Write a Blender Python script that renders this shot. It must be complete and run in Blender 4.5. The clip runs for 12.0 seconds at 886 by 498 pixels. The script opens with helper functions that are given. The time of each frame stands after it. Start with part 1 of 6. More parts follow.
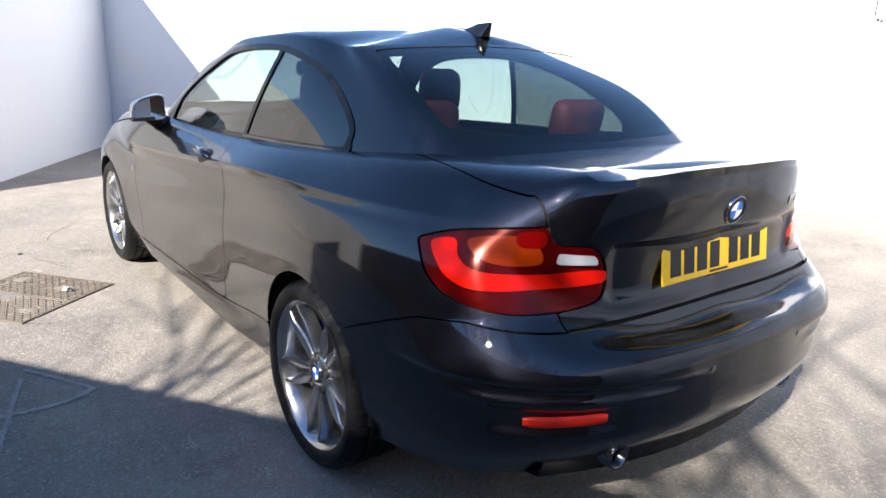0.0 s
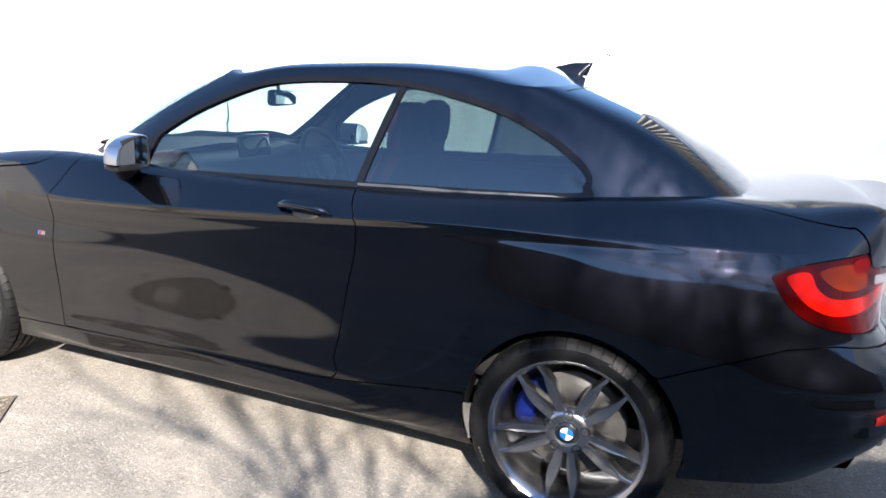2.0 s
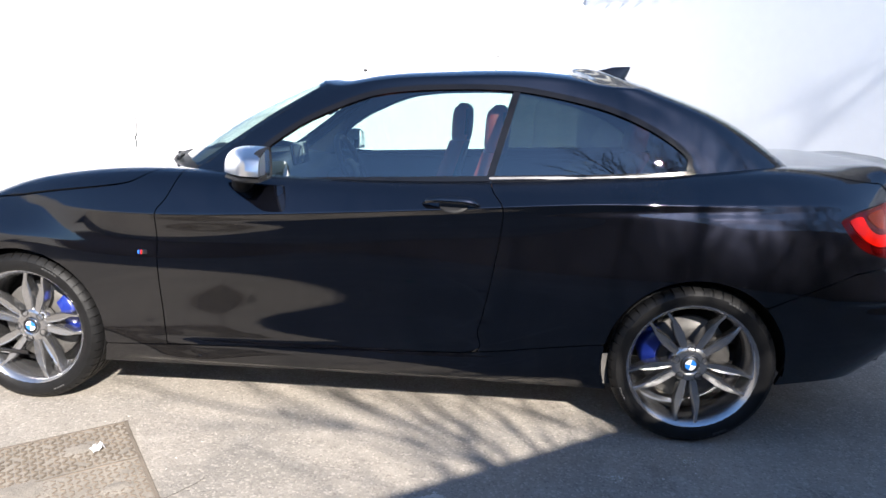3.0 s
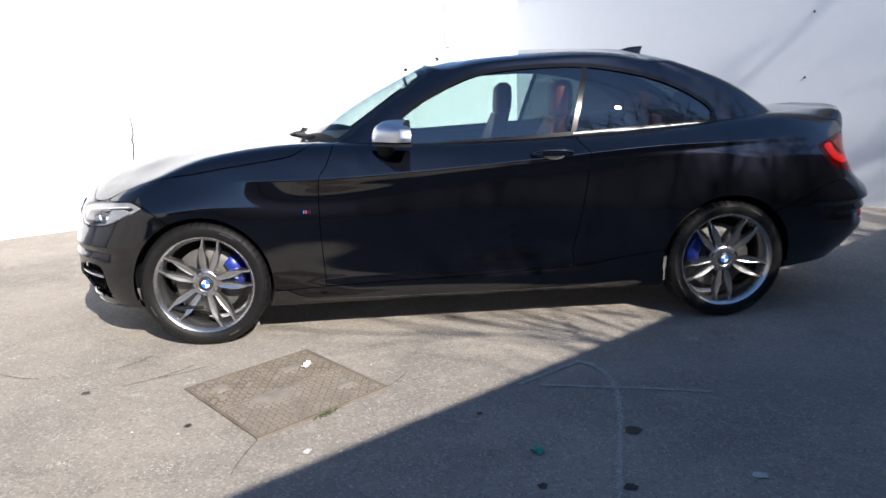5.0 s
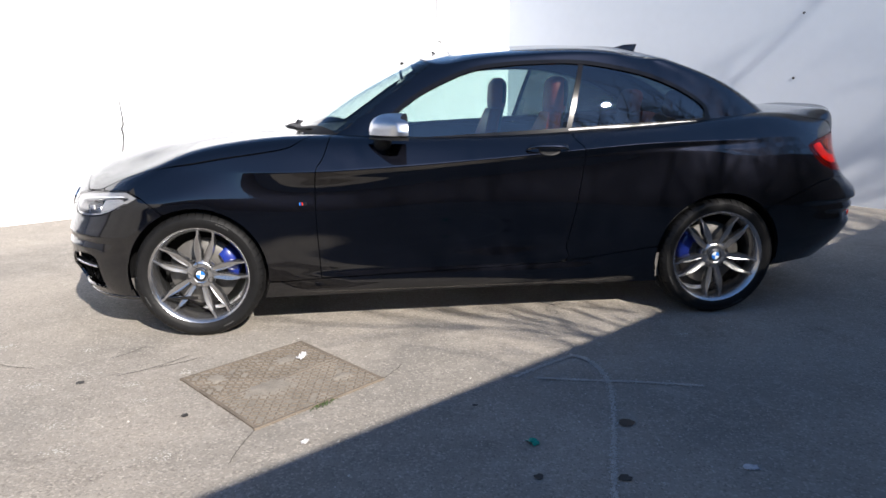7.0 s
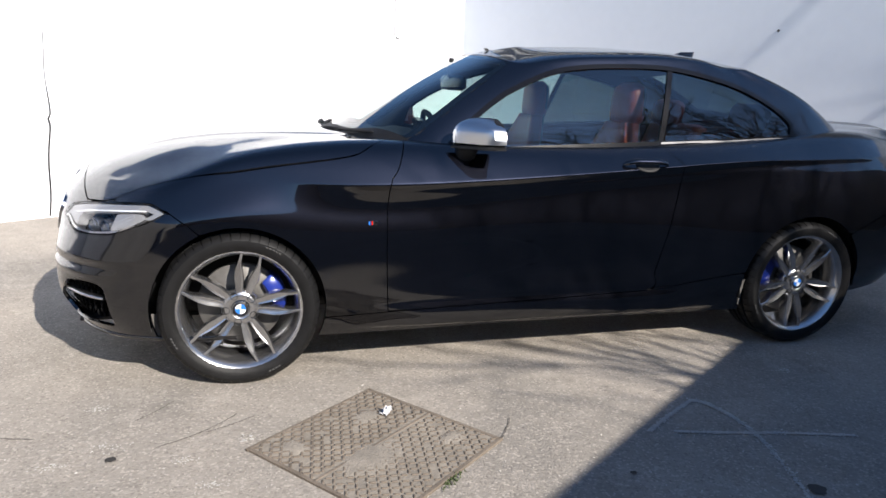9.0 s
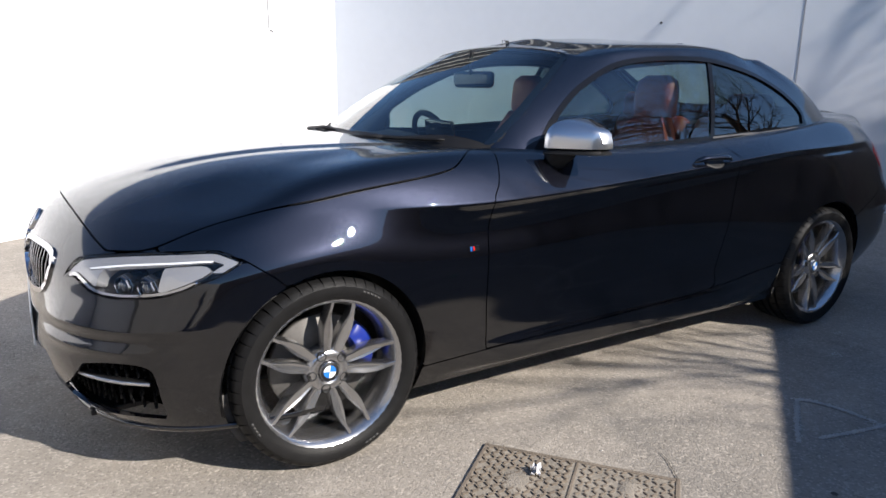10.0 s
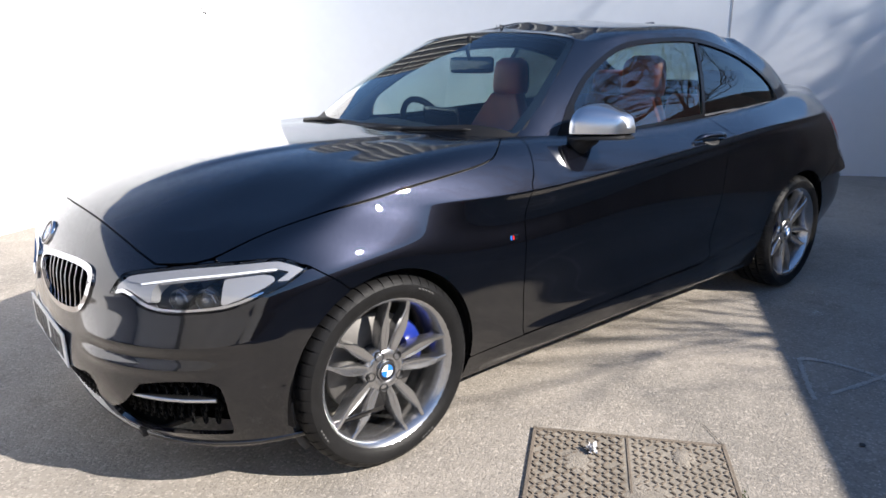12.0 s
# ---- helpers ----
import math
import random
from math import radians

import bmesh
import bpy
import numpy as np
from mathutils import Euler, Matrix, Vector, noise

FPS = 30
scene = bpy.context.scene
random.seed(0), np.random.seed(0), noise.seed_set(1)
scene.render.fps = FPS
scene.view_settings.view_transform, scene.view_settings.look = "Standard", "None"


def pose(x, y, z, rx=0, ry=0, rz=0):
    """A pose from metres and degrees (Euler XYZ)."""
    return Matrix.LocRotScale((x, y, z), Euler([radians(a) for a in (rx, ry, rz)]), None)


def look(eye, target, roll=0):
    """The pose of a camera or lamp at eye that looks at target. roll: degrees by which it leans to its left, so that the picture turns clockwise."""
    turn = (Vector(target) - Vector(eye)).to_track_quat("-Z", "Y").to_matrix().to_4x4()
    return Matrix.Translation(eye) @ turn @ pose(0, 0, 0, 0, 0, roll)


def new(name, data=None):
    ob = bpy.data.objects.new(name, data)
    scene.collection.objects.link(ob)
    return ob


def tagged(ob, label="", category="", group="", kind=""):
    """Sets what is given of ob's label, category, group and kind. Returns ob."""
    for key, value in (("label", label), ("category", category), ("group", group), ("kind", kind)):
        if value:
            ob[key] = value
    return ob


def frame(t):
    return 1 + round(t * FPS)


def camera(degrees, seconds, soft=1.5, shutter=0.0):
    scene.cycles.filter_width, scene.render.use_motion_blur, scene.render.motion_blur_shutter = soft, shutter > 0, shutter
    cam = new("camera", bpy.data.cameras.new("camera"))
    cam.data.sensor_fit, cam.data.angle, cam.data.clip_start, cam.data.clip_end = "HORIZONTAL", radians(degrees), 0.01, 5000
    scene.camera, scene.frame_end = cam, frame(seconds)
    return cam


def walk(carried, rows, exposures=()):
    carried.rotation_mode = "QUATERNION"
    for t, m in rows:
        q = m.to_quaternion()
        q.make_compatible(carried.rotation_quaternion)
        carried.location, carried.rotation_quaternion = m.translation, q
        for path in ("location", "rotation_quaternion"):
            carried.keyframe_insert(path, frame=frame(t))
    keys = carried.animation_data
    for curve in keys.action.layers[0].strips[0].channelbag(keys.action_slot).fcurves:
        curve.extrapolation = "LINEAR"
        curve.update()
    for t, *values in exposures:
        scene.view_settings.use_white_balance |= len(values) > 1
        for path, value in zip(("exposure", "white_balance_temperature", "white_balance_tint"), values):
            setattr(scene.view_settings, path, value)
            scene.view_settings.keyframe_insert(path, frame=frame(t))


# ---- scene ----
cam = camera(66.1, 12.0)
PATH = [
    (0, (3.189, -1.746, 1.324), (1.663, -0.569, 0.779), 2.3),
    (0.5, (3.116, -1.752, 1.318), (1.616, -0.549, 0.760), 2.5),
    (1, (2.730, -2.010, 1.302), (1.425, -0.615, 0.762), 4.7),
    (1.5, (2.205, -2.352, 1.285), (1.160, -0.735, 0.774), 4.6),
    (2, (1.637, -2.756, 1.325), (0.949, -0.944, 0.866), 3.4),
    (2.5, (1.080, -3.051, 1.294), (0.649, -1.146, 0.851), -0.1),
    (2.7, (0.895, -3.174, 1.302), (0.564, -1.242, 0.855), 0.6),
    (4.3, (-0.338, -4.026, 1.224), (-0.097, -2.083, 0.817), -0.7),
    (4.5, (-0.364, -4.102, 1.223), (-0.157, -2.158, 0.8), -1.3),
    (5, (-0.408, -4.189, 1.227), (-0.258, -2.247, 0.773), -1.8),
    (5.5, (-0.429, -4.208, 1.23), (-0.262, -2.27, 0.767), -1.7),
    (6, (-0.443, -4.213, 1.234), (-0.265, -2.276, 0.767), -1.4),
    (6.5, (-0.449, -4.212, 1.232), (-0.266, -2.276, 0.763), -1.0),
    (8.3, (-0.629, -4.049, 1.22), (-0.326, -2.131, 0.743), 1.4),
    (8.5, (-0.814, -3.923, 1.224), (-0.449, -2.016, 0.741), 1.8),
    (9, (-1.261, -3.542, 1.217), (-0.743, -1.667, 0.752), 1.9),
    (9.5, (-1.731, -3.089, 1.224), (-0.972, -1.295, 0.769), 2.1),
    (10, (-2.104, -2.719, 1.212), (-1.08, -1.067, 0.742), 0.6),
    (10.5, (-2.383, -2.529, 1.257), (-1.201, -1.0, 0.74), 0.5),
    (11, (-2.442, -2.47, 1.268), (-1.21, -0.986, 0.739), 0.3),
    (11.5, (-2.445, -2.465, 1.268), (-1.221, -0.977, 0.732), -0.5),
    (12, (-2.443, -2.465, 1.268), (-1.231, -0.967, 0.728), -0.9),
]
EXPOSURES = [(0.0, 1.49), (1.0, 1.73), (1.5, 1.80), (2.5, 1.76), (4.3, 1.06), (5.5, 1.00), (8.5, 0.96), (9.0, 0.93), (9.5, 0.79), (10.0, 0.85), (11.0, 1.11), (12.0, 1.20)]
walk(cam, [(t, look(eye, target, roll)) for t, eye, target, roll in PATH], EXPOSURES)

# ---- world, sun ----
SUN_DIR = Vector((0.415, -0.91, math.tan(radians(33.5)))).normalized()
world = bpy.data.worlds.new("world")
scene.world = world
world.use_nodes = True
wn = world.node_tree
sky = wn.nodes.new("ShaderNodeTexSky")
sky.sky_type, sky.sun_disc = "NISHITA", False
sky.sun_elevation = math.asin(SUN_DIR.z)
sky.sun_rotation = math.atan2(SUN_DIR.x, SUN_DIR.y)
sky.air_density, sky.dust_density, sky.ozone_density = 1.0, 0.05, 6.0
wn.links.new(sky.outputs[0], wn.nodes["Background"].inputs[0])
wn.nodes["Background"].inputs[1].default_value = 0.087
sun_data = bpy.data.lights.new("sun", "SUN")
sun_data.energy, sun_data.angle, sun_data.color = 5.0, radians(0.53), (1.0, 0.93, 0.845)
sun = new("sun", sun_data)
sun.matrix_world = look(tuple(SUN_DIR * 30), (0, 0, 0))


# ---- materials ----
def mat(name, color, rough=0.5, metal=0.0, coat=0.0, spec=0.5, var=0.0, scale=6.0, bump=0.0, bscale=60.0, alpha=None, emit=None, transmission=0.0, ior=1.45, coat_rough=0.03, fine=0.0):
    m = bpy.data.materials.new(name)
    m.use_nodes = True
    nt = m.node_tree
    b = nt.nodes["Principled BSDF"]
    b.inputs["Base Color"].default_value = (*color, 1)
    b.inputs["Roughness"].default_value = rough
    b.inputs["Metallic"].default_value = metal
    b.inputs["Coat Weight"].default_value = coat
    b.inputs["Coat Roughness"].default_value = coat_rough
    b.inputs["Coat IOR"].default_value = 1.6
    b.inputs["Specular IOR Level"].default_value = spec
    b.inputs["Transmission Weight"].default_value = transmission
    b.inputs["IOR"].default_value = ior
    if emit:
        b.inputs["Emission Color"].default_value = (*emit[:3], 1)
        b.inputs["Emission Strength"].default_value = emit[3]
    geo = nt.nodes.new("ShaderNodeTexCoord")
    if var > 0:
        n1 = nt.nodes.new("ShaderNodeTexNoise")
        n1.inputs["Scale"].default_value, n1.inputs["Detail"].default_value = scale, 6
        n2 = nt.nodes.new("ShaderNodeTexNoise")
        n2.inputs["Scale"].default_value, n2.inputs["Detail"].default_value = scale * 14, 4
        nt.links.new(geo.outputs["Object"], n1.inputs["Vector"])
        nt.links.new(geo.outputs["Object"], n2.inputs["Vector"])
        add = nt.nodes.new("ShaderNodeMath")
        add.operation = "MULTIPLY_ADD"
        nt.links.new(n2.outputs["Fac"], add.inputs[0])
        add.inputs[1].default_value = 0.45 + fine
        nt.links.new(n1.outputs["Fac"], add.inputs[2])
        ramp = nt.nodes.new("ShaderNodeMapRange")
        ramp.inputs["From Min"].default_value, ramp.inputs["From Max"].default_value = 0.45, 1.05
        ramp.inputs["To Min"].default_value, ramp.inputs["To Max"].default_value = 1 - var, 1 + var
        nt.links.new(add.outputs[0], ramp.inputs["Value"])
        mul = nt.nodes.new("ShaderNodeVectorMath")
        mul.operation = "SCALE"
        mul.inputs[0].default_value = color
        nt.links.new(ramp.outputs[0], mul.inputs["Scale"])
        nt.links.new(mul.outputs[0], b.inputs["Base Color"])
    if bump > 0:
        n3 = nt.nodes.new("ShaderNodeTexNoise")
        n3.inputs["Scale"].default_value, n3.inputs["Detail"].default_value = bscale, 5
        nt.links.new(geo.outputs["Object"], n3.inputs["Vector"])
        bp = nt.nodes.new("ShaderNodeBump")
        bp.inputs["Strength"].default_value, bp.inputs["Distance"].default_value = bump, 0.01
        nt.links.new(n3.outputs["Fac"], bp.inputs["Height"])
        nt.links.new(bp.outputs[0], b.inputs["Normal"])
    return m


def glass_mat(name, tint, clear, gloss=0.075):
    """Thin tinted glazing: tinted see-through mixed with a clear gloss by Fresnel."""
    m = bpy.data.materials.new(name)
    m.use_nodes = True
    nt = m.node_tree
    nt.nodes.clear()
    out = nt.nodes.new("ShaderNodeOutputMaterial")
    tr = nt.nodes.new("ShaderNodeBsdfTransparent")
    tr.inputs[0].default_value = (*[clear * c for c in tint], 1)
    gl = nt.nodes.new("ShaderNodeBsdfGlossy")
    gl.inputs["Roughness"].default_value = 0.0
    gl.inputs[0].default_value = (1, 1, 1, 1)
    lw = nt.nodes.new("ShaderNodeLayerWeight")
    lw.inputs[0].default_value = 0.5
    pw = nt.nodes.new("ShaderNodeMath")
    pw.operation, pw.inputs[1].default_value = "POWER", 5.0
    nt.links.new(lw.outputs["Facing"], pw.inputs[0])
    fr = nt.nodes.new("ShaderNodeMath")
    fr.operation, fr.inputs[1].default_value, fr.inputs[2].default_value = "MULTIPLY_ADD", 0.92, gloss
    nt.links.new(pw.outputs[0], fr.inputs[0])
    mix = nt.nodes.new("ShaderNodeMixShader")
    nt.links.new(fr.outputs[0], mix.inputs[0])
    nt.links.new(tr.outputs[0], mix.inputs[1])
    nt.links.new(gl.outputs[0], mix.inputs[2])
    nt.links.new(mix.outputs[0], out.inputs[0])
    return m


def paint_mat():
    m = mat("car_paint", (0.0068, 0.0075, 0.0121), 0.38, 1.0, 1.0, 0.1, coat_rough=0.004)
    nt = m.node_tree
    b = nt.nodes["Principled BSDF"]
    b.inputs["Coat IOR"].default_value = 1.70
    tc = nt.nodes.new("ShaderNodeTexCoord")
    v = nt.nodes.new("ShaderNodeTexVoronoi")
    v.inputs["Scale"].default_value = 900
    nt.links.new(tc.outputs["Object"], v.inputs["Vector"])
    r = nt.nodes.new("ShaderNodeMapRange")
    r.inputs["To Min"].default_value, r.inputs["To Max"].default_value = 0.31, 0.47
    sep = nt.nodes.new("ShaderNodeSeparateColor")
    nt.links.new(v.outputs["Color"], sep.inputs[0])
    nt.links.new(sep.outputs[0], r.inputs["Value"])
    nt.links.new(r.outputs[0], b.inputs["Roughness"])
    n = nt.nodes.new("ShaderNodeTexNoise")
    n.inputs["Scale"].default_value = 350
    nt.links.new(tc.outputs["Object"], n.inputs["Vector"])
    bp = nt.nodes.new("ShaderNodeBump")
    bp.inputs["Strength"].default_value, bp.inputs["Distance"].default_value = 0.02, 0.002
    nt.links.new(n.outputs["Fac"], bp.inputs["Height"])
    nt.links.new(bp.outputs[0], b.inputs["Coat Normal"])
    return m


PAINT = paint_mat()
BLACK = mat("black_plastic", (0.010, 0.010, 0.011), 0.55, spec=0.3, var=0.2, scale=20, bump=0.15, bscale=400)
GLOSSBLACK = mat("gloss_black", (0.006, 0.006, 0.007), 0.08, coat=0.6)
TRIMBLACK = mat("satin_black_trim", (0.006, 0.006, 0.007), 0.13, spec=0.35)
FRIT = mat("black_glass_border", (0.004, 0.004, 0.0045), 0.25)
CHROME = mat("chrome", (0.55, 0.55, 0.57), 0.07, 1.0)
SATIN = mat("satin_aluminium", (0.62, 0.63, 0.65), 0.28, 1.0, coat=0.2)
ALLOY = mat("grey_alloy", (0.42, 0.422, 0.435), 0.26, 0.95, coat=0.7, var=0.08, scale=30)
TYRE = mat("tyre_rubber", (0.007, 0.007, 0.0075), 0.5, spec=0.28, var=0.35, scale=25, bump=0.2, bscale=250)
TYRE_MARK = mat("pale_rubber_marking", (0.04, 0.04, 0.04), 0.6)
DISC = mat("brake_disc_steel", (0.11, 0.105, 0.10), 0.55, 0.35, var=0.35, scale=18)
BLUE = mat("blue_caliper_paint", (0.008, 0.022, 0.19), 0.3, coat=0.6)
WHITE = mat("white_enamel", (0.75, 0.76, 0.78), 0.3)
ROUNDBLUE = mat("blue_enamel", (0.02, 0.16, 0.55), 0.25, coat=0.5)
SIDE_GLASS = glass_mat("side_glass", (0.80, 0.97, 0.93), 0.74, 0.13)
DARK_GLASS = glass_mat("privacy_glass", (0.74, 0.96, 0.90), 0.14, 0.12)
SCREEN_GLASS = glass_mat("windscreen_glass", (0.82, 0.96, 0.95), 0.74, 0.09)
LENS = glass_mat("clear_lens", (1, 1, 1), 0.97, 0.05)
LEATHER = mat("coral_leather", (0.26, 0.042, 0.022), 0.48, var=0.2, scale=9, bump=0.25, bscale=350)
DARKTRIM = mat("dark_cabin_trim", (0.02, 0.02, 0.021), 0.6, var=0.2, scale=12, bump=0.2, bscale=300)
RED = mat("red_lens", (0.16, 0.003, 0.003), 0.12, spec=0.4)
AMBER = mat("amber_lens", (0.24, 0.075, 0.004), 0.14)
RED_BRIGHT = mat("bright_red_plastic", (0.62, 0.020, 0.006), 0.14)
RED_DARK = mat("dark_red_plastic", (0.055, 0.0012, 0.0016), 0.10)
REDLENS = glass_mat("tail_lens", (1.0, 0.55, 0.50), 0.95, 0.012)
REAR_GLASS = glass_mat("rear_glass", (0.80, 0.96, 0.94), 0.48, 0.08)
VOID = mat("unlit_black", (0.003, 0.003, 0.003), 1.0, spec=0.0)
LAMPGREY = mat("grey_lamp_bezel", (0.27, 0.275, 0.29), 0.30, 0.4, coat=0.3)
LAMPDARK = mat("dark_lamp_plastic", (0.085, 0.085, 0.092), 0.3, 0.3)
LAMPWHITE = mat("frosted_lamp", (0.36, 0.36, 0.38), 0.3)
CHROMEWHITE = mat("bright_lamp_reflector", (0.80, 0.82, 0.86), 0.2, 0.15, coat=0.5)
LAMPMID = mat("mid_grey_lamp_bezel", (0.30, 0.305, 0.32), 0.25, 0.4, coat=0.4)
PROJECTOR = mat("projector_glass", (0.05, 0.055, 0.065), 0.04, 0.5, coat=1.0)
GLOSSCHROME = mat("dark_chrome", (0.22, 0.22, 0.23), 0.15, 1.0)
MIRROR = mat("mirror", (0.9, 0.92, 0.93), 0.01, 1.0)
SLAT = mat("slat_silver", (0.45, 0.45, 0.46), 0.25, 1.0)
TRIM_SHEEN = mat("trim_sheen_grey", (0.10, 0.10, 0.105), 0.4, 0.8)
STRIPE_NAVY = mat("navy_enamel", (0.01, 0.02, 0.12), 0.3)
YELLOW = mat("yellow_plate", (0.80, 0.50, 0.015), 0.35, var=0.05)
PLATEWHITE = mat("white_plate", (0.78, 0.78, 0.76), 0.35, var=0.05)
DARKMESH = mat("shaded_black_mesh", (0.004, 0.004, 0.0045), 0.7, spec=0.15)
INK = mat("plate_ink", (0.012, 0.012, 0.014), 0.4)


# ---- mesh helpers ----
def to_mesh(name, bm, material, smooth=True):
    me = bpy.data.meshes.new(name)
    bm.to_mesh(me)
    bm.free()
    for mm in (material if isinstance(material, (list, tuple)) else [material]):
        me.materials.append(mm)
    if smooth:
        me.shade_smooth()
    return me


def part(name, bm, material, parent, label="", smooth=True):
    ob = new(name, to_mesh(name, bm, material, smooth))
    ob.parent = parent
    if label:
        tagged(ob, label)
    return ob


def thing(name, bm, material, label, category, group="", kind="", smooth=True, m=None):
    ob = new(name, to_mesh(name, bm, material, smooth))
    if m is not None:
        ob.matrix_world = m
    return tagged(ob, label, category, group, kind)


def sharpen(bm, degrees=35):
    for e in bm.edges:
        if len(e.link_faces) == 2 and e.calc_face_angle(0) > radians(degrees):
            e.smooth = False
    return bm


def box(bm, size, at=(0, 0, 0), bevel=0.0, m=None, seg=2):
    """A bevelled box of that size, centred at a place, added to bm."""
    r = bmesh.ops.create_cube(bm, size=1.0)
    vs = r["verts"]
    bmesh.ops.scale(bm, vec=size, verts=vs)
    if bevel:
        es = list({e for v in vs for e in v.link_edges})
        r = bmesh.ops.bevel(bm, geom=es, offset=bevel, segments=seg, affect="EDGES", profile=0.5)
        vs = list({v for f in r["faces"] for v in f.verts} | {v for v in vs if v.is_valid})
    bmesh.ops.transform(bm, matrix=Matrix.Translation(at) @ (m or Matrix()), verts=vs)
    return bm


def lathe(bm, profile, n=48, axis="y", at=(0, 0, 0), closed=False):
    """Turn (radius, along) points round an axis."""
    rings = []
    for k in range(n):
        a = 2 * math.pi * k / n
        c, s = math.cos(a), math.sin(a)
        ring = []
        for r, h in profile:
            p = (r * c, h, r * s) if axis == "y" else ((r * c, r * s, h) if axis == "z" else (h, r * c, r * s))
            ring.append(bm.verts.new((p[0] + at[0], p[1] + at[1], p[2] + at[2])))
        rings.append(ring)
    m = len(profile)
    for k in range(n):
        a, b = rings[k], rings[(k + 1) % n]
        for j in range(m if closed else m - 1):
            bm.faces.new((a[j], a[(j + 1) % m], b[(j + 1) % m], b[j]))
    return bm


def tube(bm, pts, r, n=8):
    """A round tube along points; r a number or one per point."""
    pts = [Vector(p) for p in pts]
    rs = r if isinstance(r, (list, tuple)) else [r] * len(pts)
    prev, up = None, Vector((0.13, 0.21, 0.97))
    for i, p in enumerate(pts):
        d = (pts[min(i + 1, len(pts) - 1)] - pts[max(i - 1, 0)]).normalized()
        a = d.cross(up)
        if a.length < 0.05:
            a = d.cross(Vector((1, 0, 0)))
        a.normalize()
        b = d.cross(a)
        up = -b if b.dot(up) < 0 else b
        ring = [bm.verts.new(p + rs[i] * (math.cos(2 * math.pi * k / n) * a + math.sin(2 * math.pi * k / n) * b)) for k in range(n)]
        if prev:
            for k in range(n):
                bm.faces.new((prev[k], prev[(k + 1) % n], ring[(k + 1) % n], ring[k]))
        else:
            bm.faces.new(ring[::-1])
        prev = ring
    bm.faces.new(prev)
    return bm


def nat(knots, pts):
    """A natural cubic spline through points, as a function of an array of parameters."""
    k, p = np.asarray(knots, float), np.asarray(pts, float)
    n, h = len(k), np.diff(k)
    a, r = np.eye(n), np.zeros((n,) + p.shape[1:])
    for i in range(1, n - 1):
        a[i, i - 1 : i + 2] = h[i - 1], 2 * (h[i - 1] + h[i]), h[i]
        r[i] = 6 * ((p[i + 1] - p[i]) / h[i] - (p[i] - p[i - 1]) / h[i - 1])
    m = np.linalg.solve(a, r.reshape(n, -1)).reshape(r.shape)

    def f(t):
        t = np.asarray(t, float)
        i = np.clip(np.searchsorted(k, t, side="right") - 1, 0, n - 2)
        ex = (Ellipsis,) + (None,) * (p.ndim - 1)
        u, w, hh = (t - k[i])[ex], (k[i + 1] - t)[ex], h[i][ex]
        return (m[i] * w**3 + m[i + 1] * u**3) / (6 * hh) + (p[i] / hh - m[i] * hh / 6) * w + (p[i + 1] / hh - m[i + 1] * hh / 6) * u

    return f


def closed_curve(pts, n=8, sharp=()):
    """Points rounded by a closed Catmull-Rom curve; the indices in sharp stay corners."""
    p = np.asarray(pts, float)
    out = []
    for i in range(len(p)):
        a, b, c, d = p[i - 1], p[i], p[(i + 1) % len(p)], p[(i + 2) % len(p)]
        tb = (c - b) * 0.5 if i in sharp else (c - a) * 0.5
        tc = (c - b) * 0.5 if (i + 1) % len(p) in sharp else (d - b) * 0.5
        for j in range(n):
            t = j / n
            out.append((2 * t**3 - 3 * t**2 + 1) * b + (t**3 - 2 * t**2 + t) * tb + (-2 * t**3 + 3 * t**2) * c + (t**3 - t**2) * tc)
    return np.array(out)


def sdf(poly, grow=0.0):
    """Signed distance (inside plus) to a closed outline, for arrays of 2D places."""
    p = np.asarray(poly, float)
    q = np.roll(p, -1, 0)

    def f(x):
        x = np.asarray(x, float)
        best = np.full(x.shape[:-1], 1e9)
        inside = np.zeros(x.shape[:-1], bool)
        for a, b in zip(p, q):
            e, w = b - a, x - a
            t = np.clip((w @ e) / max(e @ e, 1e-12), 0, 1)
            best = np.minimum(best, ((w - t[..., None] * e) ** 2).sum(-1))
            cross = (a[1] > x[..., 1]) != (b[1] > x[..., 1])
            if abs(e[1]) > 1e-12:
                inside ^= cross & (x[..., 0] < e[0] * (x[..., 1] - a[1]) / e[1] + a[0])
        return np.where(inside, 1, -1) * np.sqrt(best) + grow

    return f


def xz(f):
    return lambda g: f(g[..., [0, 2]])


def xy(f):
    return lambda g: f(g[..., [0, 1]])


def minus(f, gap=0.0):
    return lambda g: -f(g) - gap


def both(*fs):
    return lambda g: np.min([f(g) for f in fs], 0)


def either(*fs):
    return lambda g: np.max([f(g) for f in fs], 0)


def grid_normals(g):
    a, b = np.gradient(g, axis=0), np.gradient(g, axis=1)
    n = np.cross(b, a)
    return n / np.maximum(np.linalg.norm(n, axis=-1, keepdims=True), 1e-9)


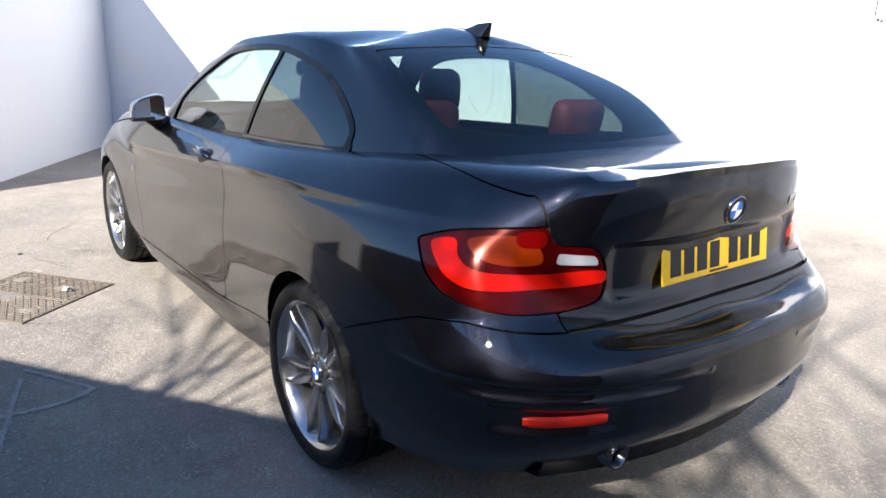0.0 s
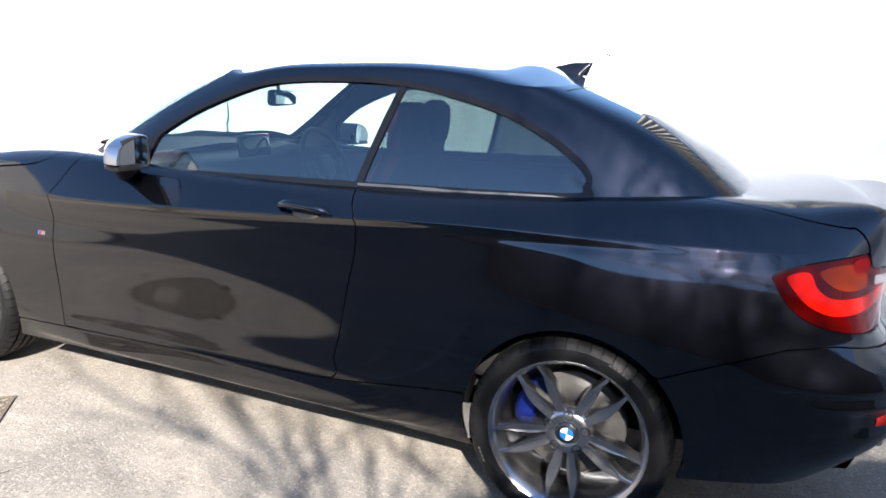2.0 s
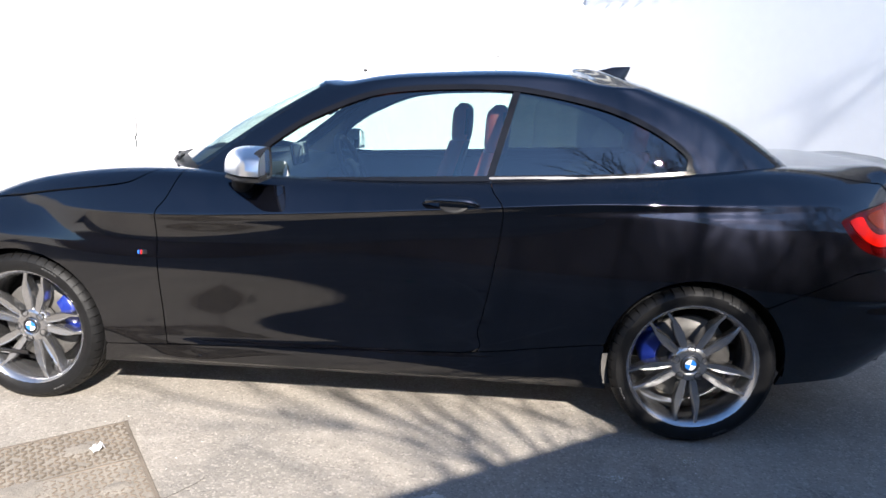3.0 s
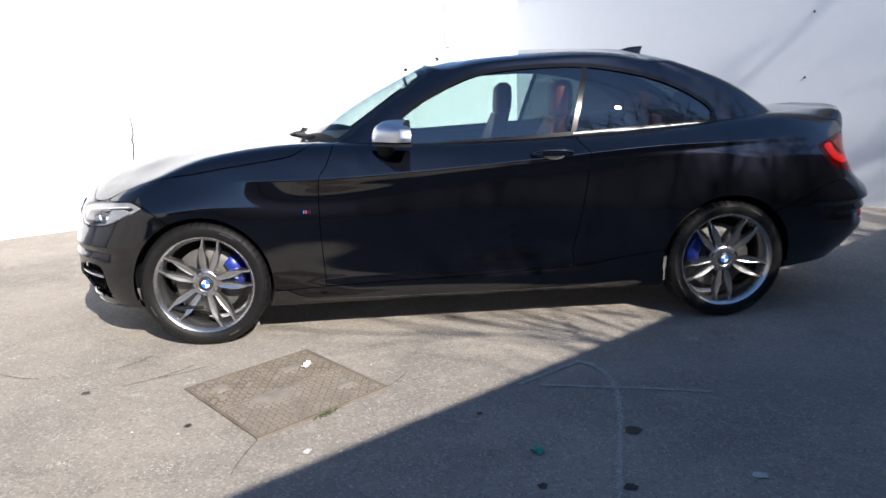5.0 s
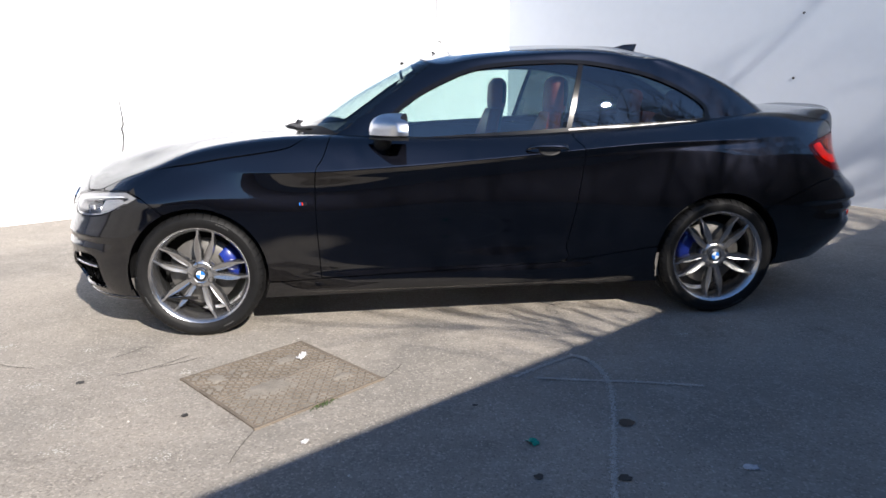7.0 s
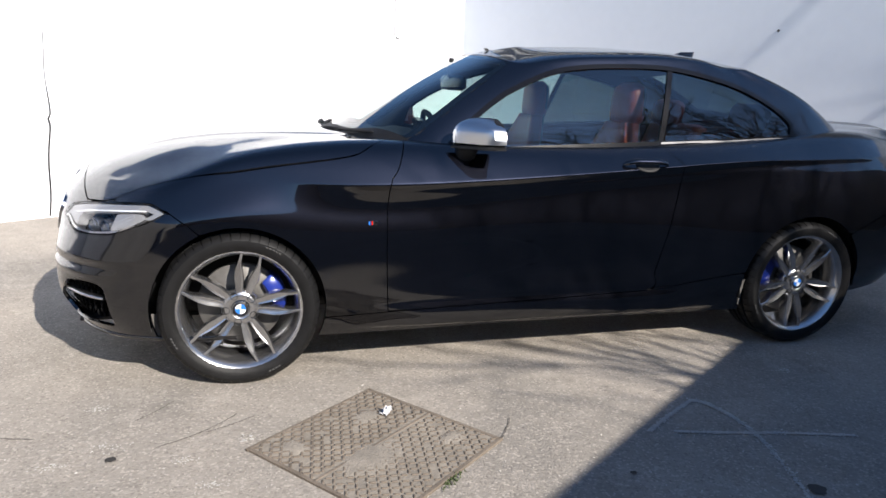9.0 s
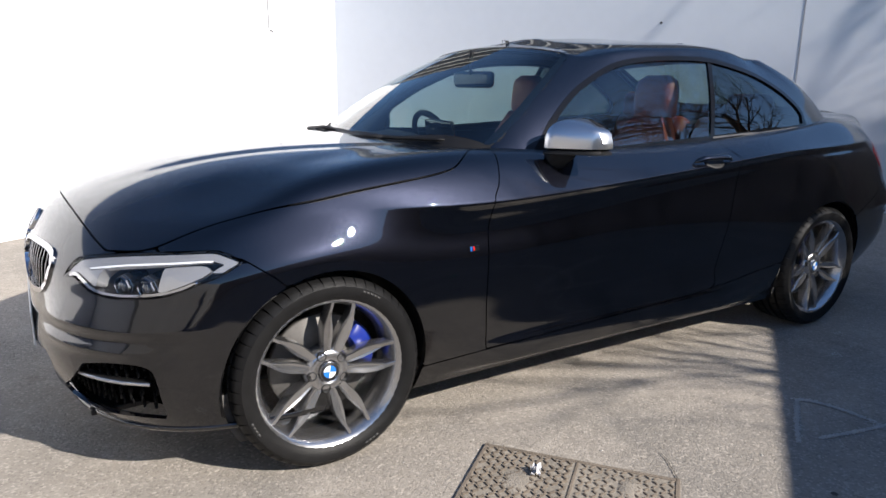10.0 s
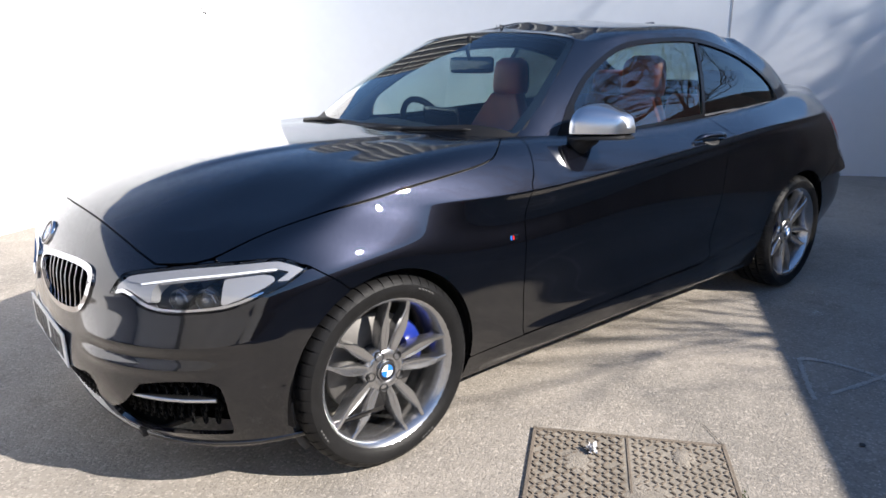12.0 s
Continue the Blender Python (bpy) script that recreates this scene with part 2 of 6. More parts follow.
def cut_panel(name, g, f, material, parent, side=1, lip=0.012, out=0.0, label="", mirror_join=False):
    """The piece of a lofted grid where f > 0, trimmed smoothly at f = 0, with turned-in edges. side: -1 the car's left, +1 its right."""
    val = f(g)
    if not (val > 0).any():
        raise ValueError(name + " is empty")
    nrm = grid_normals(g)
    pos = g + nrm * out
    moved, best = pos.copy(), np.full(val.shape, 1e9)
    for di in (-1, 0, 1):
        for dj in (-1, 0, 1):
            if di or dj:
                o_val = np.full(val.shape, -1.0)
                o_pos = np.zeros_like(pos)
                si, ti = slice(max(di, 0), val.shape[0] + min(di, 0)), slice(max(-di, 0), val.shape[0] + min(-di, 0))
                sj, tj = slice(max(dj, 0), val.shape[1] + min(dj, 0)), slice(max(-dj, 0), val.shape[1] + min(-dj, 0))
                o_val[ti, tj], o_pos[ti, tj] = val[si, sj], pos[si, sj]
                ok = (val <= 0) & (o_val > 0)
                t = np.where(ok, o_val / np.maximum(o_val - val, 1e-9), 0)
                cand = o_pos + (pos - o_pos) * t[..., None]
                dist = np.where(ok, np.linalg.norm(cand - pos, axis=-1), 1e9)
                pick = dist < best
                moved[pick], best[pick] = cand[pick], dist[pick]
    anyin = val > 0
    keep = anyin[:-1, :-1] | anyin[1:, :-1] | anyin[:-1, 1:] | anyin[1:, 1:]
    bm = bmesh.new()
    for sgn in ((-1, 1) if mirror_join else (side,)):
        ids = {}

        def vert(i, j):
            if (i, j) not in ids:
                x, y, z = moved[i, j]
                ids[i, j] = bm.verts.new((x, sgn * y, z))
            return ids[i, j]

        for i, j in zip(*np.nonzero(keep)):
            q = [vert(i, j), vert(i + 1, j), vert(i + 1, j + 1), vert(i, j + 1)]
            bm.faces.new(q[::-1] if sgn > 0 else q)
    bmesh.ops.remove_doubles(bm, verts=bm.verts, dist=0.0004)
    bmesh.ops.dissolve_degenerate(bm, edges=bm.edges, dist=0.0004)
    bm.normal_update()
    if lip > 0:
        edge = [e for e in bm.edges if e.is_boundary]
        normals = {v: v.normal.copy() for e in edge for v in e.verts}
        r = bmesh.ops.extrude_edge_only(bm, edges=edge)
        fresh = {v for v in r["geom"] if isinstance(v, bmesh.types.BMVert)}
        for e in edge:
            e.smooth = False
        for v in fresh:
            old = next((w for e in v.link_edges for w in (e.other_vert(v),) if w in normals), None)
            if old:
                v.co -= normals[old] * lip
    return part(name, bm, material, parent, label)

# ---- the yard: ground and walls ----
def concrete_mat():
    """Worn yard concrete: broad tone patches, dark smears, fine pale and dark aggregate, pitted relief."""
    m = bpy.data.materials.new("worn_concrete")
    m.use_nodes = True
    nt = m.node_tree
    b = nt.nodes["Principled BSDF"]
    b.inputs["Roughness"].default_value = 0.88
    b.inputs["Specular IOR Level"].default_value = 0.25
    tc = nt.nodes.new("ShaderNodeTexCoord")

    def noise_of(scale, detail, rough=0.55):
        n = nt.nodes.new("ShaderNodeTexNoise")
        n.inputs["Scale"].default_value, n.inputs["Detail"].default_value, n.inputs["Roughness"].default_value = scale, detail, rough
        nt.links.new(tc.outputs["Object"], n.inputs["Vector"])
        return n.outputs["Fac"]

    def ramp(value, lo, hi, a, bb):
        r = nt.nodes.new("ShaderNodeMapRange")
        r.inputs["From Min"].default_value, r.inputs["From Max"].default_value = lo, hi
        r.inputs["To Min"].default_value, r.inputs["To Max"].default_value = a, bb
        nt.links.new(value, r.inputs["Value"])
        return r.outputs[0]

    def mix(fac, a, bb):
        x = nt.nodes.new("ShaderNodeMix")
        x.data_type = "RGBA"
        for socket, v in ((x.inputs[0], fac), (x.inputs[6], a), (x.inputs[7], bb)):
            if isinstance(v, tuple):
                socket.default_value = (*v, 1)
            else:
                nt.links.new(v, socket)
        return x.outputs[2]

    col = mix(ramp(noise_of(0.9, 7), 0.38, 0.62, 0, 1), (0.228, 0.210, 0.187), (0.318, 0.286, 0.249))
    col = mix(ramp(noise_of(6, 8, 0.7), 0.50, 0.72, 0, 0.55), col, (0.392, 0.356, 0.313))
    col = mix(ramp(noise_of(3.2, 9, 0.75), 0.56, 0.70, 0, 0.6), col, (0.148, 0.133, 0.117))
    v = nt.nodes.new("ShaderNodeTexVoronoi")
    v.inputs["Scale"].default_value = 125
    nt.links.new(tc.outputs["Object"], v.inputs["Vector"])
    sep = nt.nodes.new("ShaderNodeSeparateColor")
    nt.links.new(v.outputs["Color"], sep.inputs[0])
    col = mix(ramp(sep.outputs[0], 0.72, 0.98, 0, 0.42), col, (0.53, 0.48, 0.42))
    col = mix(ramp(sep.outputs[1], 0.74, 0.99, 0, 0.42), col, (0.118, 0.105, 0.092))
    nt.links.new(col, b.inputs["Base Color"])
    bp = nt.nodes.new("ShaderNodeBump")
    bp.inputs["Strength"].default_value, bp.inputs["Distance"].default_value = 0.55, 0.007
    add = nt.nodes.new("ShaderNodeMath")
    add.operation = "ADD"
    nt.links.new(noise_of(95, 5, 0.7), add.inputs[0])
    nt.links.new(noise_of(28, 5), add.inputs[1])
    stones = nt.nodes.new("ShaderNodeMath")
    stones.operation, stones.inputs[1].default_value = "MULTIPLY_ADD", -0.45
    nt.links.new(v.outputs["Distance"], stones.inputs[0])
    nt.links.new(add.outputs[0], stones.inputs[2])
    nt.links.new(stones.outputs[0], bp.inputs["Height"])
    nt.links.new(bp.outputs[0], b.inputs["Normal"])
    return m


GROUND = concrete_mat()
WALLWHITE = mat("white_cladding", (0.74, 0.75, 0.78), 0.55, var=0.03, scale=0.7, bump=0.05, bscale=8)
# the right wall's dimmer, bluer look in raking light is put into this colour
WALLDIMMED = mat("raking_light_cladding", (0.52, 0.55, 0.60), 0.55, var=0.04, scale=0.7, bump=0.05, bscale=8)
RENDER = mat("grey_render", (0.30, 0.29, 0.28), 0.85, var=0.15, scale=1.5, bump=0.3, bscale=40)

bm = bmesh.new()
bmesh.ops.create_grid(bm, x_segments=60, y_segments=60, size=60)
thing("ground", bm, GROUND, "worn grey concrete yard with stains and hairline cracks", "ground", kind="structure")


def wall(name, a, b, height, thick, side, material, label):
    """An upright wall from a to b in plan; its inner face is on that line, its thickness on the given side."""
    a, b = Vector((*a, 0)), Vector((*b, 0))
    d = (b - a).normalized()
    n = Vector((-d.y, d.x, 0)) * side
    bm = bmesh.new()
    box(bm, ((b - a).length, thick, height + 0.2), (0, 0, 0), 0.0)
    mid = (a + b) / 2 + n * thick / 2
    m = Matrix.Translation((mid.x, mid.y, height / 2 - 0.1)) @ Matrix.Rotation(math.atan2(d.y, d.x), 4, "Z")
    ob = thing(name, bm, material, label, "wall", kind="structure", smooth=False, m=m)
    return ob


CORNER = (1.50, 5.77)
WA = (math.cos(radians(32.1)), math.sin(radians(32.1)))
WB = (math.cos(radians(-54.0)), math.sin(radians(-54.0)))
wall("wall_front", (CORNER[0] - 10.5 * WA[0], CORNER[1] - 10.5 * WA[1]), CORNER, 2.9, 0.25, 1, WALLWHITE, "sunlit white-painted yard wall with a hanging cable")
wall("wall_right", CORNER, (CORNER[0] + 9 * WB[0], CORNER[1] + 9 * WB[1]), 2.66, 0.25, 1, WALLDIMMED, "yard wall toned pale blue-grey for raking light, with branch shadows")
wall("wall_left", (-7.36, 0.527), (-4.0, -1.50), 2.6, 0.2, -1, WALLWHITE, "shaded white-painted side wall")

# ---- the car: lofted body ----
STATION = [0, 0.38, 0.78, 1.06, 1.43, 1.83, 2.58, 3.28, 3.73, 4.12, 4.53, 4.88, 5.27, 5.66]
LINES = [
    [(-2.05, 0, 0.20), (-2.02, 0.36, 0.20), (-1.90, 0.64, 0.20), (-1.72, 0.78, 0.20), (-1.345, 0.82, 0.19), (-0.95, 0.80, 0.18), (-0.2, 0.785, 0.18), (0.5, 0.785, 0.18), (0.95, 0.79, 0.18), (1.345, 0.81, 0.20), (1.753, 0.79, 0.25), (2.00, 0.70, 0.27), (2.165, 0.40, 0.28), (2.215, 0, 0.28)],
    [(-2.123, 0, 0.30), (-2.089, 0.38, 0.30), (-1.942, 0.68, 0.30), (-1.72, 0.81, 0.31), (-1.345, 0.852, 0.32), (-0.95, 0.832, 0.29), (-0.2, 0.822, 0.285), (0.5, 0.822, 0.285), (0.95, 0.828, 0.30), (1.345, 0.858, 0.33), (1.753, 0.835, 0.36), (2.096, 0.745, 0.40), (2.294, 0.42, 0.42), (2.344, 0, 0.42)],
    [(-2.133, 0, 0.45), (-2.106, 0.38, 0.45), (-1.942, 0.69, 0.46), (-1.72, 0.825, 0.48), (-1.345, 0.868, 0.50), (-0.95, 0.845, 0.45), (-0.2, 0.822, 0.44), (0.5, 0.825, 0.45), (0.95, 0.85, 0.48), (1.345, 0.875, 0.50), (1.75, 0.852, 0.52), (2.107, 0.755, 0.53), (2.312, 0.42, 0.545), (2.364, 0, 0.55)],
    [(-2.126, 0, 0.60), (-2.080, 0.38, 0.60), (-1.917, 0.68, 0.61), (-1.70, 0.82, 0.63), (-1.345, 0.865, 0.66), (-0.95, 0.853, 0.64), (-0.2, 0.838, 0.63), (0.5, 0.839, 0.63), (0.95, 0.856, 0.65), (1.345, 0.878, 0.68), (1.75, 0.855, 0.66), (2.092, 0.75, 0.645), (2.29, 0.42, 0.65), (2.335, 0, 0.655)],
    [(-2.102, 0, 0.71), (-2.05, 0.37, 0.708), (-1.873, 0.65, 0.706), (-1.68, 0.795, 0.716), (-1.345, 0.843, 0.755), (-0.95, 0.842, 0.75), (-0.2, 0.838, 0.787), (0.5, 0.838, 0.833), (0.95, 0.850, 0.862), (1.345, 0.852, 0.862), (1.752, 0.812, 0.86), (2.023, 0.70, 0.855), (2.182, 0.40, 0.78), (2.196, 0, 0.78)],
    [(-2.056, 0, 0.785), (-1.992, 0.36, 0.778), (-1.822, 0.62, 0.770), (-1.65, 0.76, 0.787), (-1.345, 0.802, 0.828), (-0.95, 0.852, 0.824), (-0.2, 0.858, 0.845), (0.5, 0.858, 0.893), (0.95, 0.861, 0.925), (1.345, 0.830, 0.932), (1.752, 0.776, 0.94), (2.004, 0.66, 0.945), (2.194, 0.40, 0.992), (2.233, 0, 1.006)],
    [(-1.925, 0, 0.868), (-1.861, 0.33, 0.862), (-1.735, 0.545, 0.846), (-1.58, 0.68, 0.853), (-1.345, 0.752, 0.907), (-0.95, 0.775, 0.950), (-0.2, 0.765, 0.955), (0.5, 0.755, 0.972), (0.95, 0.745, 0.998), (1.345, 0.72, 1.018), (1.7, 0.685, 1.032), (1.94, 0.60, 1.032), (2.14, 0.39, 1.050), (2.20, 0, 1.062)],
    [(-1.76, 0, 0.920), (-1.71, 0.28, 0.920), (-1.61, 0.45, 0.914), (-1.48, 0.56, 0.926), (-1.30, 0.62, 0.951), (-0.95, 0.64, 0.988), (-0.2, 0.64, 0.965), (0.5, 0.64, 0.98), (0.95, 0.63, 1.0), (1.3, 0.60, 1.032), (1.6, 0.56, 1.058), (1.80, 0.48, 1.060), (1.96, 0.30, 1.066), (2.02, 0, 1.074)],
    [(-1.60, 0, 0.955), (-1.56, 0, 0.960), (-1.5, 0, 0.966), (-1.42, 0, 0.973), (-1.2, 0, 0.991), (-0.9, 0, 1.010), (-0.2, 0, 0.98), (0.5, 0, 0.98), (0.95, 0, 1.0), (1.2, 0, 1.04), (1.45, 0, 1.062), (1.65, 0, 1.068), (1.75, 0, 1.072), (1.8, 0, 1.076)],
]
GIRTH = [0, 0.11, 0.26, 0.42, 0.59, 0.665, 0.78, 0.93, 1.5]
S = np.linspace(0, STATION[-1], 300)
V = np.concatenate([np.linspace(0, 0.55, 58), np.linspace(0.55, 0.72, 40)[1:], np.linspace(0.72, 0.93, 22)[1:], np.linspace(0.93, 1.5, 56)[1:]])
FLIP = np.array([1.0, -1.0, 1.0])


def across(knots, pts):
    """A spline that runs on, mirrored, past the car's middle plane at its first and last point."""
    p = np.array(pts, float)
    return nat([knots[0] - (knots[1] - knots[0]), *knots, 2 * knots[-1] - knots[-2]], np.concatenate([p[1:2] * FLIP, p, p[-2:-1] * FLIP]))


def over(knots, pts):
    """The same, past the last point alone."""
    return nat([*knots, 2 * knots[-1] - knots[-2]], np.concatenate([pts, pts[-2:-1] * FLIP]))


along = np.stack([across(STATION, line)(S) for line in LINES], 0)
smooth_v = over(GIRTH, along)(V)
low = nat(GIRTH[:6], along[:6])(V[V <= GIRTH[5]])
high = over(GIRTH[5:], along[5:])(V[V > GIRTH[5]])
crease_v = np.concatenate([low, high], 0)
hard = np.clip((S - 1.30) / 0.5, 0, 1) * np.clip((4.95 - S) / 0.3, 0, 1)
hard = (hard * hard * (3 - 2 * hard))[None, :, None]
BODY = np.swapaxes(smooth_v * (1 - hard) + crease_v * hard, 0, 1)
BODY[..., 1] = np.maximum(BODY[..., 1], 0)
BODY[:30, -56:, 0] = np.minimum(BODY[:30, -56:, 0], BODY[:30, -1:, 0])
BODY[-30:, -56:, 0] = np.maximum(BODY[-30:, -56:, 0], BODY[-30:, -1:, 0])
# even out the bonnet and the boot deck with one smooth patch each
step = lambda v: np.clip(v, 0, 1) ** 2 * (3 - 2 * np.clip(v, 0, 1))
def bonnet_terms(g):
    return np.stack([(g[..., 0] + 1.38) ** i * g[..., 1] ** (2 * j) for i in range(4) for j in range(3)], -1)


near = (BODY[..., 0] > -1.90) & (BODY[..., 0] < -0.86) & (BODY[..., 1] < 0.60) & (BODY[..., 2] > 0.84)
weights = np.linalg.lstsq(bonnet_terms(BODY[near]), BODY[near][:, 2], rcond=None)[0]
deck = 1.066 + 0.030 * (BODY[..., 0] - 1.8) - 0.035 * BODY[..., 1] ** 2
for x0, x1, half, floor_z, patch in ((-1.90, -0.86, 0.60, 0.84, bonnet_terms(BODY) @ weights), (1.45, 2.18, 0.60, 0.98, deck)):
    ease = step((half - BODY[..., 1]) / 0.14) * step((BODY[..., 0] - x0) / 0.16) * step((x1 - BODY[..., 0]) / 0.10) * (BODY[..., 2] > floor_z - 0.03)
    BODY[..., 2] = BODY[..., 2] * (1 - ease) + patch * ease
# soft raised dome on the bonnet, narrowing towards the nose
bx, bw = BODY[..., 0], BODY[..., 1]
dome = 1 / (1 + np.exp(-(0.20 + 0.27 * (bx + 1.85) - bw) / 0.009))
fade = np.clip((-0.80 - bx) / 0.15, 0, 1) * np.clip((bx + 1.92) / 0.30, 0, 1) * (BODY[..., 2] > 0.7)
BODY[..., 2] += 0.0055 * dome * fade

# folds in the bumpers: a ridge over each side intake and a ledge along the tail
fa = (bx + 2.05) * 0.716 + (bw - 0.41) * 0.698
ridge = np.exp(-(((BODY[..., 2] - 0.462 - 0.03 * np.clip(0.1 - fa, 0, 0.2)) / 0.016) ** 2)) * np.clip((fa + 0.10) / 0.1, 0, 1) * np.clip((0.40 - fa) / 0.1, 0, 1) * (bx < -1.6)
ledge = np.exp(-(((BODY[..., 2] - 0.545) / 0.014) ** 2)) * np.clip((bx - 1.95) / 0.12, 0, 1) * np.clip((bw - 0.25) / 0.15, 0, 1)
bz = BODY[..., 2]
crease_z = np.interp(bx, [p[0] for p in LINES[5]], [p[2] for p in LINES[5]])
groove = np.exp(-(((bz - crease_z + 0.026) / 0.016) ** 2)) * np.clip((bx + 0.95) / 0.5, 0, 1) * np.clip((1.95 - bx) / 0.7, 0, 1) * (bw > 0.6)
sill = np.clip((0.315 - bz) / 0.09, 0, 1) * np.clip((bz - 0.196) / 0.02, 0, 1) * np.clip((0.96 - np.abs(bx)) / 0.35, 0, 1)
shelf_r = np.clip((0.725 - bz) / 0.12, 0, 1) * np.clip((bz - 0.578) / 0.014, 0, 1) * np.clip((bx - 1.80) / 0.2, 0, 1) * np.clip((bw - 0.20) / 0.25, 0, 1)
shelf = np.clip((0.605 - bz) / 0.08, 0, 1) * np.clip((bz - 0.495) / 0.025, 0, 1) * np.clip((bw - 0.34) / 0.15, 0, 1) * np.clip((-1.68 - bx) / 0.2, 0, 1)
plate_in = np.clip((0.897 - bz) / 0.008, 0, 1) * np.clip((bz - 0.745) / 0.02, 0, 1) * np.clip((0.455 - bw) / 0.03, 0, 1) * (bx > 2.05)
recess = np.clip((0.532 - bz) / 0.012, 0, 1) * np.clip((bz - 0.45) / 0.03, 0, 1) * np.clip((bw - 0.46) / 0.03, 0, 1) * np.clip((0.775 - bw) / 0.03, 0, 1) * (bx > 1.85)
BODY = BODY + grid_normals(BODY) * (0.010 * ridge + 0.009 * ledge + 0.013 * shelf + 0.024 * shelf_r - 0.014 * recess - 0.014 * plate_in - 0.0045 * groove + 0.026 * sill)[..., None]
BODY[..., 1] = np.maximum(BODY[..., 1], 0)

# greenhouse
G_ST = [0, 0.36, 0.74, 0.85, 1.27, 1.77, 2.27, 2.67, 2.99, 3.26, 3.54, 3.90]
BASE = [(-0.946, 0, 0.975), (-0.896, 0.35, 0.975), (-0.716, 0.655, 0.976), (-0.632, 0.705, 0.966), (-0.2, 0.735, 0.947), (0.3, 0.735, 0.96), (0.8, 0.725, 0.985), (1.21, 0.705, 1.012), (1.51, 0.655, 1.043), (1.695, 0.56, 1.056), (1.78, 0.34, 1.053), (1.808, 0, 1.052)]
RAIL = [(-0.205, 0, 1.380), (-0.192, 0.284, 1.371), (-0.145, 0.509, 1.340), (-0.111, 0.532, 1.331), (0.08, 0.562, 1.351), (0.35, 0.572, 1.371), (0.65, 0.569, 1.380), (0.877, 0.556, 1.364), (1.019, 0.540, 1.345), (1.126, 0.510, 1.348), (1.174, 0.273, 1.366), (1.191, 0, 1.372)]
TOPX = [(-0.110, 1.393), (-0.090, 1.397), (-0.055, 1.404), (0.010, 1.416), (0.121, 1.430), (0.35, 1.441), (0.6, 1.447), (0.795, 1.441), (0.921, 1.432), (0.998, 1.423), (1.057, 1.414), (1.097, 1.406)]
base, rail = np.array(BASE, float), np.array(RAIL, float)
top = np.array([(x, 0, z) for x, z in TOPX], float)
midg = 0.52 * base + 0.48 * rail
bulge = np.array([0.0, 0.004, 0.008, 0.012, 0.013, 0.014, 0.014, 0.014, 0.012, 0.010, 0.006, 0.0])
midg[:, 1] += bulge
midg[:, 0] += np.array([-0.017, -0.017, -0.014, -0.006, 0, 0, 0, 0.008, 0.015, 0.02, 0.022, 0.022])
midg[:, 2] += np.array([0.021, 0.021, 0.017, 0.008, 0, 0, 0, 0.005, 0.018, 0.028, 0.030, 0.030])
roof = 0.45 * rail + 0.55 * top
roof[:, 2] = top[:, 2] - 0.30 * (top[:, 2] - rail[:, 2])
GS = np.linspace(0, G_ST[-1], 230)
GV = np.linspace(0, 2.05, 78)
g_along = np.stack([across(G_ST, c)(GS) for c in (base, midg, rail, roof, top)], 0)
shoulder = 0.82 * g_along[2] + 0.18 * g_along[3]
shoulder[:, 2] += 0.011 * np.clip((GS - 0.55) / 0.6, 0, 1) * np.clip((3.15 - GS) / 0.5, 0, 1)
g_high = np.stack([g_along[2], shoulder, g_along[3], g_along[4]], 0)
HOUSE = np.swapaxes(np.concatenate([nat([0, 0.5, 1.0], g_along[:3])(GV[GV <= 1.0]), over([1.0, 1.12, 1.35, 2.05], g_high)(GV[GV > 1.0])], 0), 0, 1)
HOUSE[..., 1] = np.maximum(HOUSE[..., 1], 0)

AXLE_F, AXLE_R, R_F, R_R = -1.345, 1.345, 0.318, 0.314


def circle(cx, cz, r, n=72):
    return [(cx + r * math.cos(2 * math.pi * k / n), cz + r * math.sin(2 * math.pi * k / n)) for k in range(n)]


ARCH_F = xz(sdf(circle(AXLE_F, 0.322, 0.338)))
ARCH_R = xz(sdf(circle(AXLE_R, 0.322, 0.336)))
ARCHES = either(ARCH_F, ARCH_R)

BONNET = xy(sdf(closed_curve([(-2.0, -0.3), (-2.0, 0), (-1.992, 0.173), (-1.973, 0.348), (-1.95, 0.474), (-1.925, 0.56), (-1.81, 0.668), (-1.62, 0.735), (-1.458, 0.770), (-1.264, 0.789), (-1.065, 0.799), (-0.90, 0.795), (-0.83, 0.772), (-0.74, 0.70), (-0.77, 0.60), (-0.87, 0.42), (-0.94, 0.2), (-0.955, 0), (-0.955, -0.3)], 6, (0, 5, 13, 18))))
CABIN = xy(sdf(closed_curve([(-0.955, -0.3), (-0.955, 0), (-0.94, 0.2), (-0.87, 0.42), (-0.755, 0.60), (-0.60, 0.69), (-0.2, 0.725), (0.3, 0.725), (0.8, 0.715), (1.2, 0.695), (1.46, 0.65), (1.64, 0.56), (1.75, 0.34), (1.78, 0), (1.78, -0.3)], 6, (0, 14))))
HIGH = lambda g: g[..., 2] - 0.70
DOOR = xz(sdf(closed_curve([(-0.745, 0.28), (-0.755, 0.6), (-0.745, 0.82), (-0.70, 0.905), (-0.6, 1.2), (0.54, 1.2), (0.552, 0.98), (0.602, 0.90), (0.600, 0.80), (0.585, 0.70), (0.56, 0.56), (0.525, 0.41), (0.47, 0.31), (-0.2, 0.288)], 6, (0, 4, 5))))
SKIRT = xz(sdf([(-1.2, 0.05), (-1.2, 0.262), (-0.957, 0.268), (-0.70, 0.278), (-0.2, 0.292), (0.474, 0.312), (0.63, 0.328), (0.978, 0.378), (1.1, 0.388), (1.1, 0.05)]))
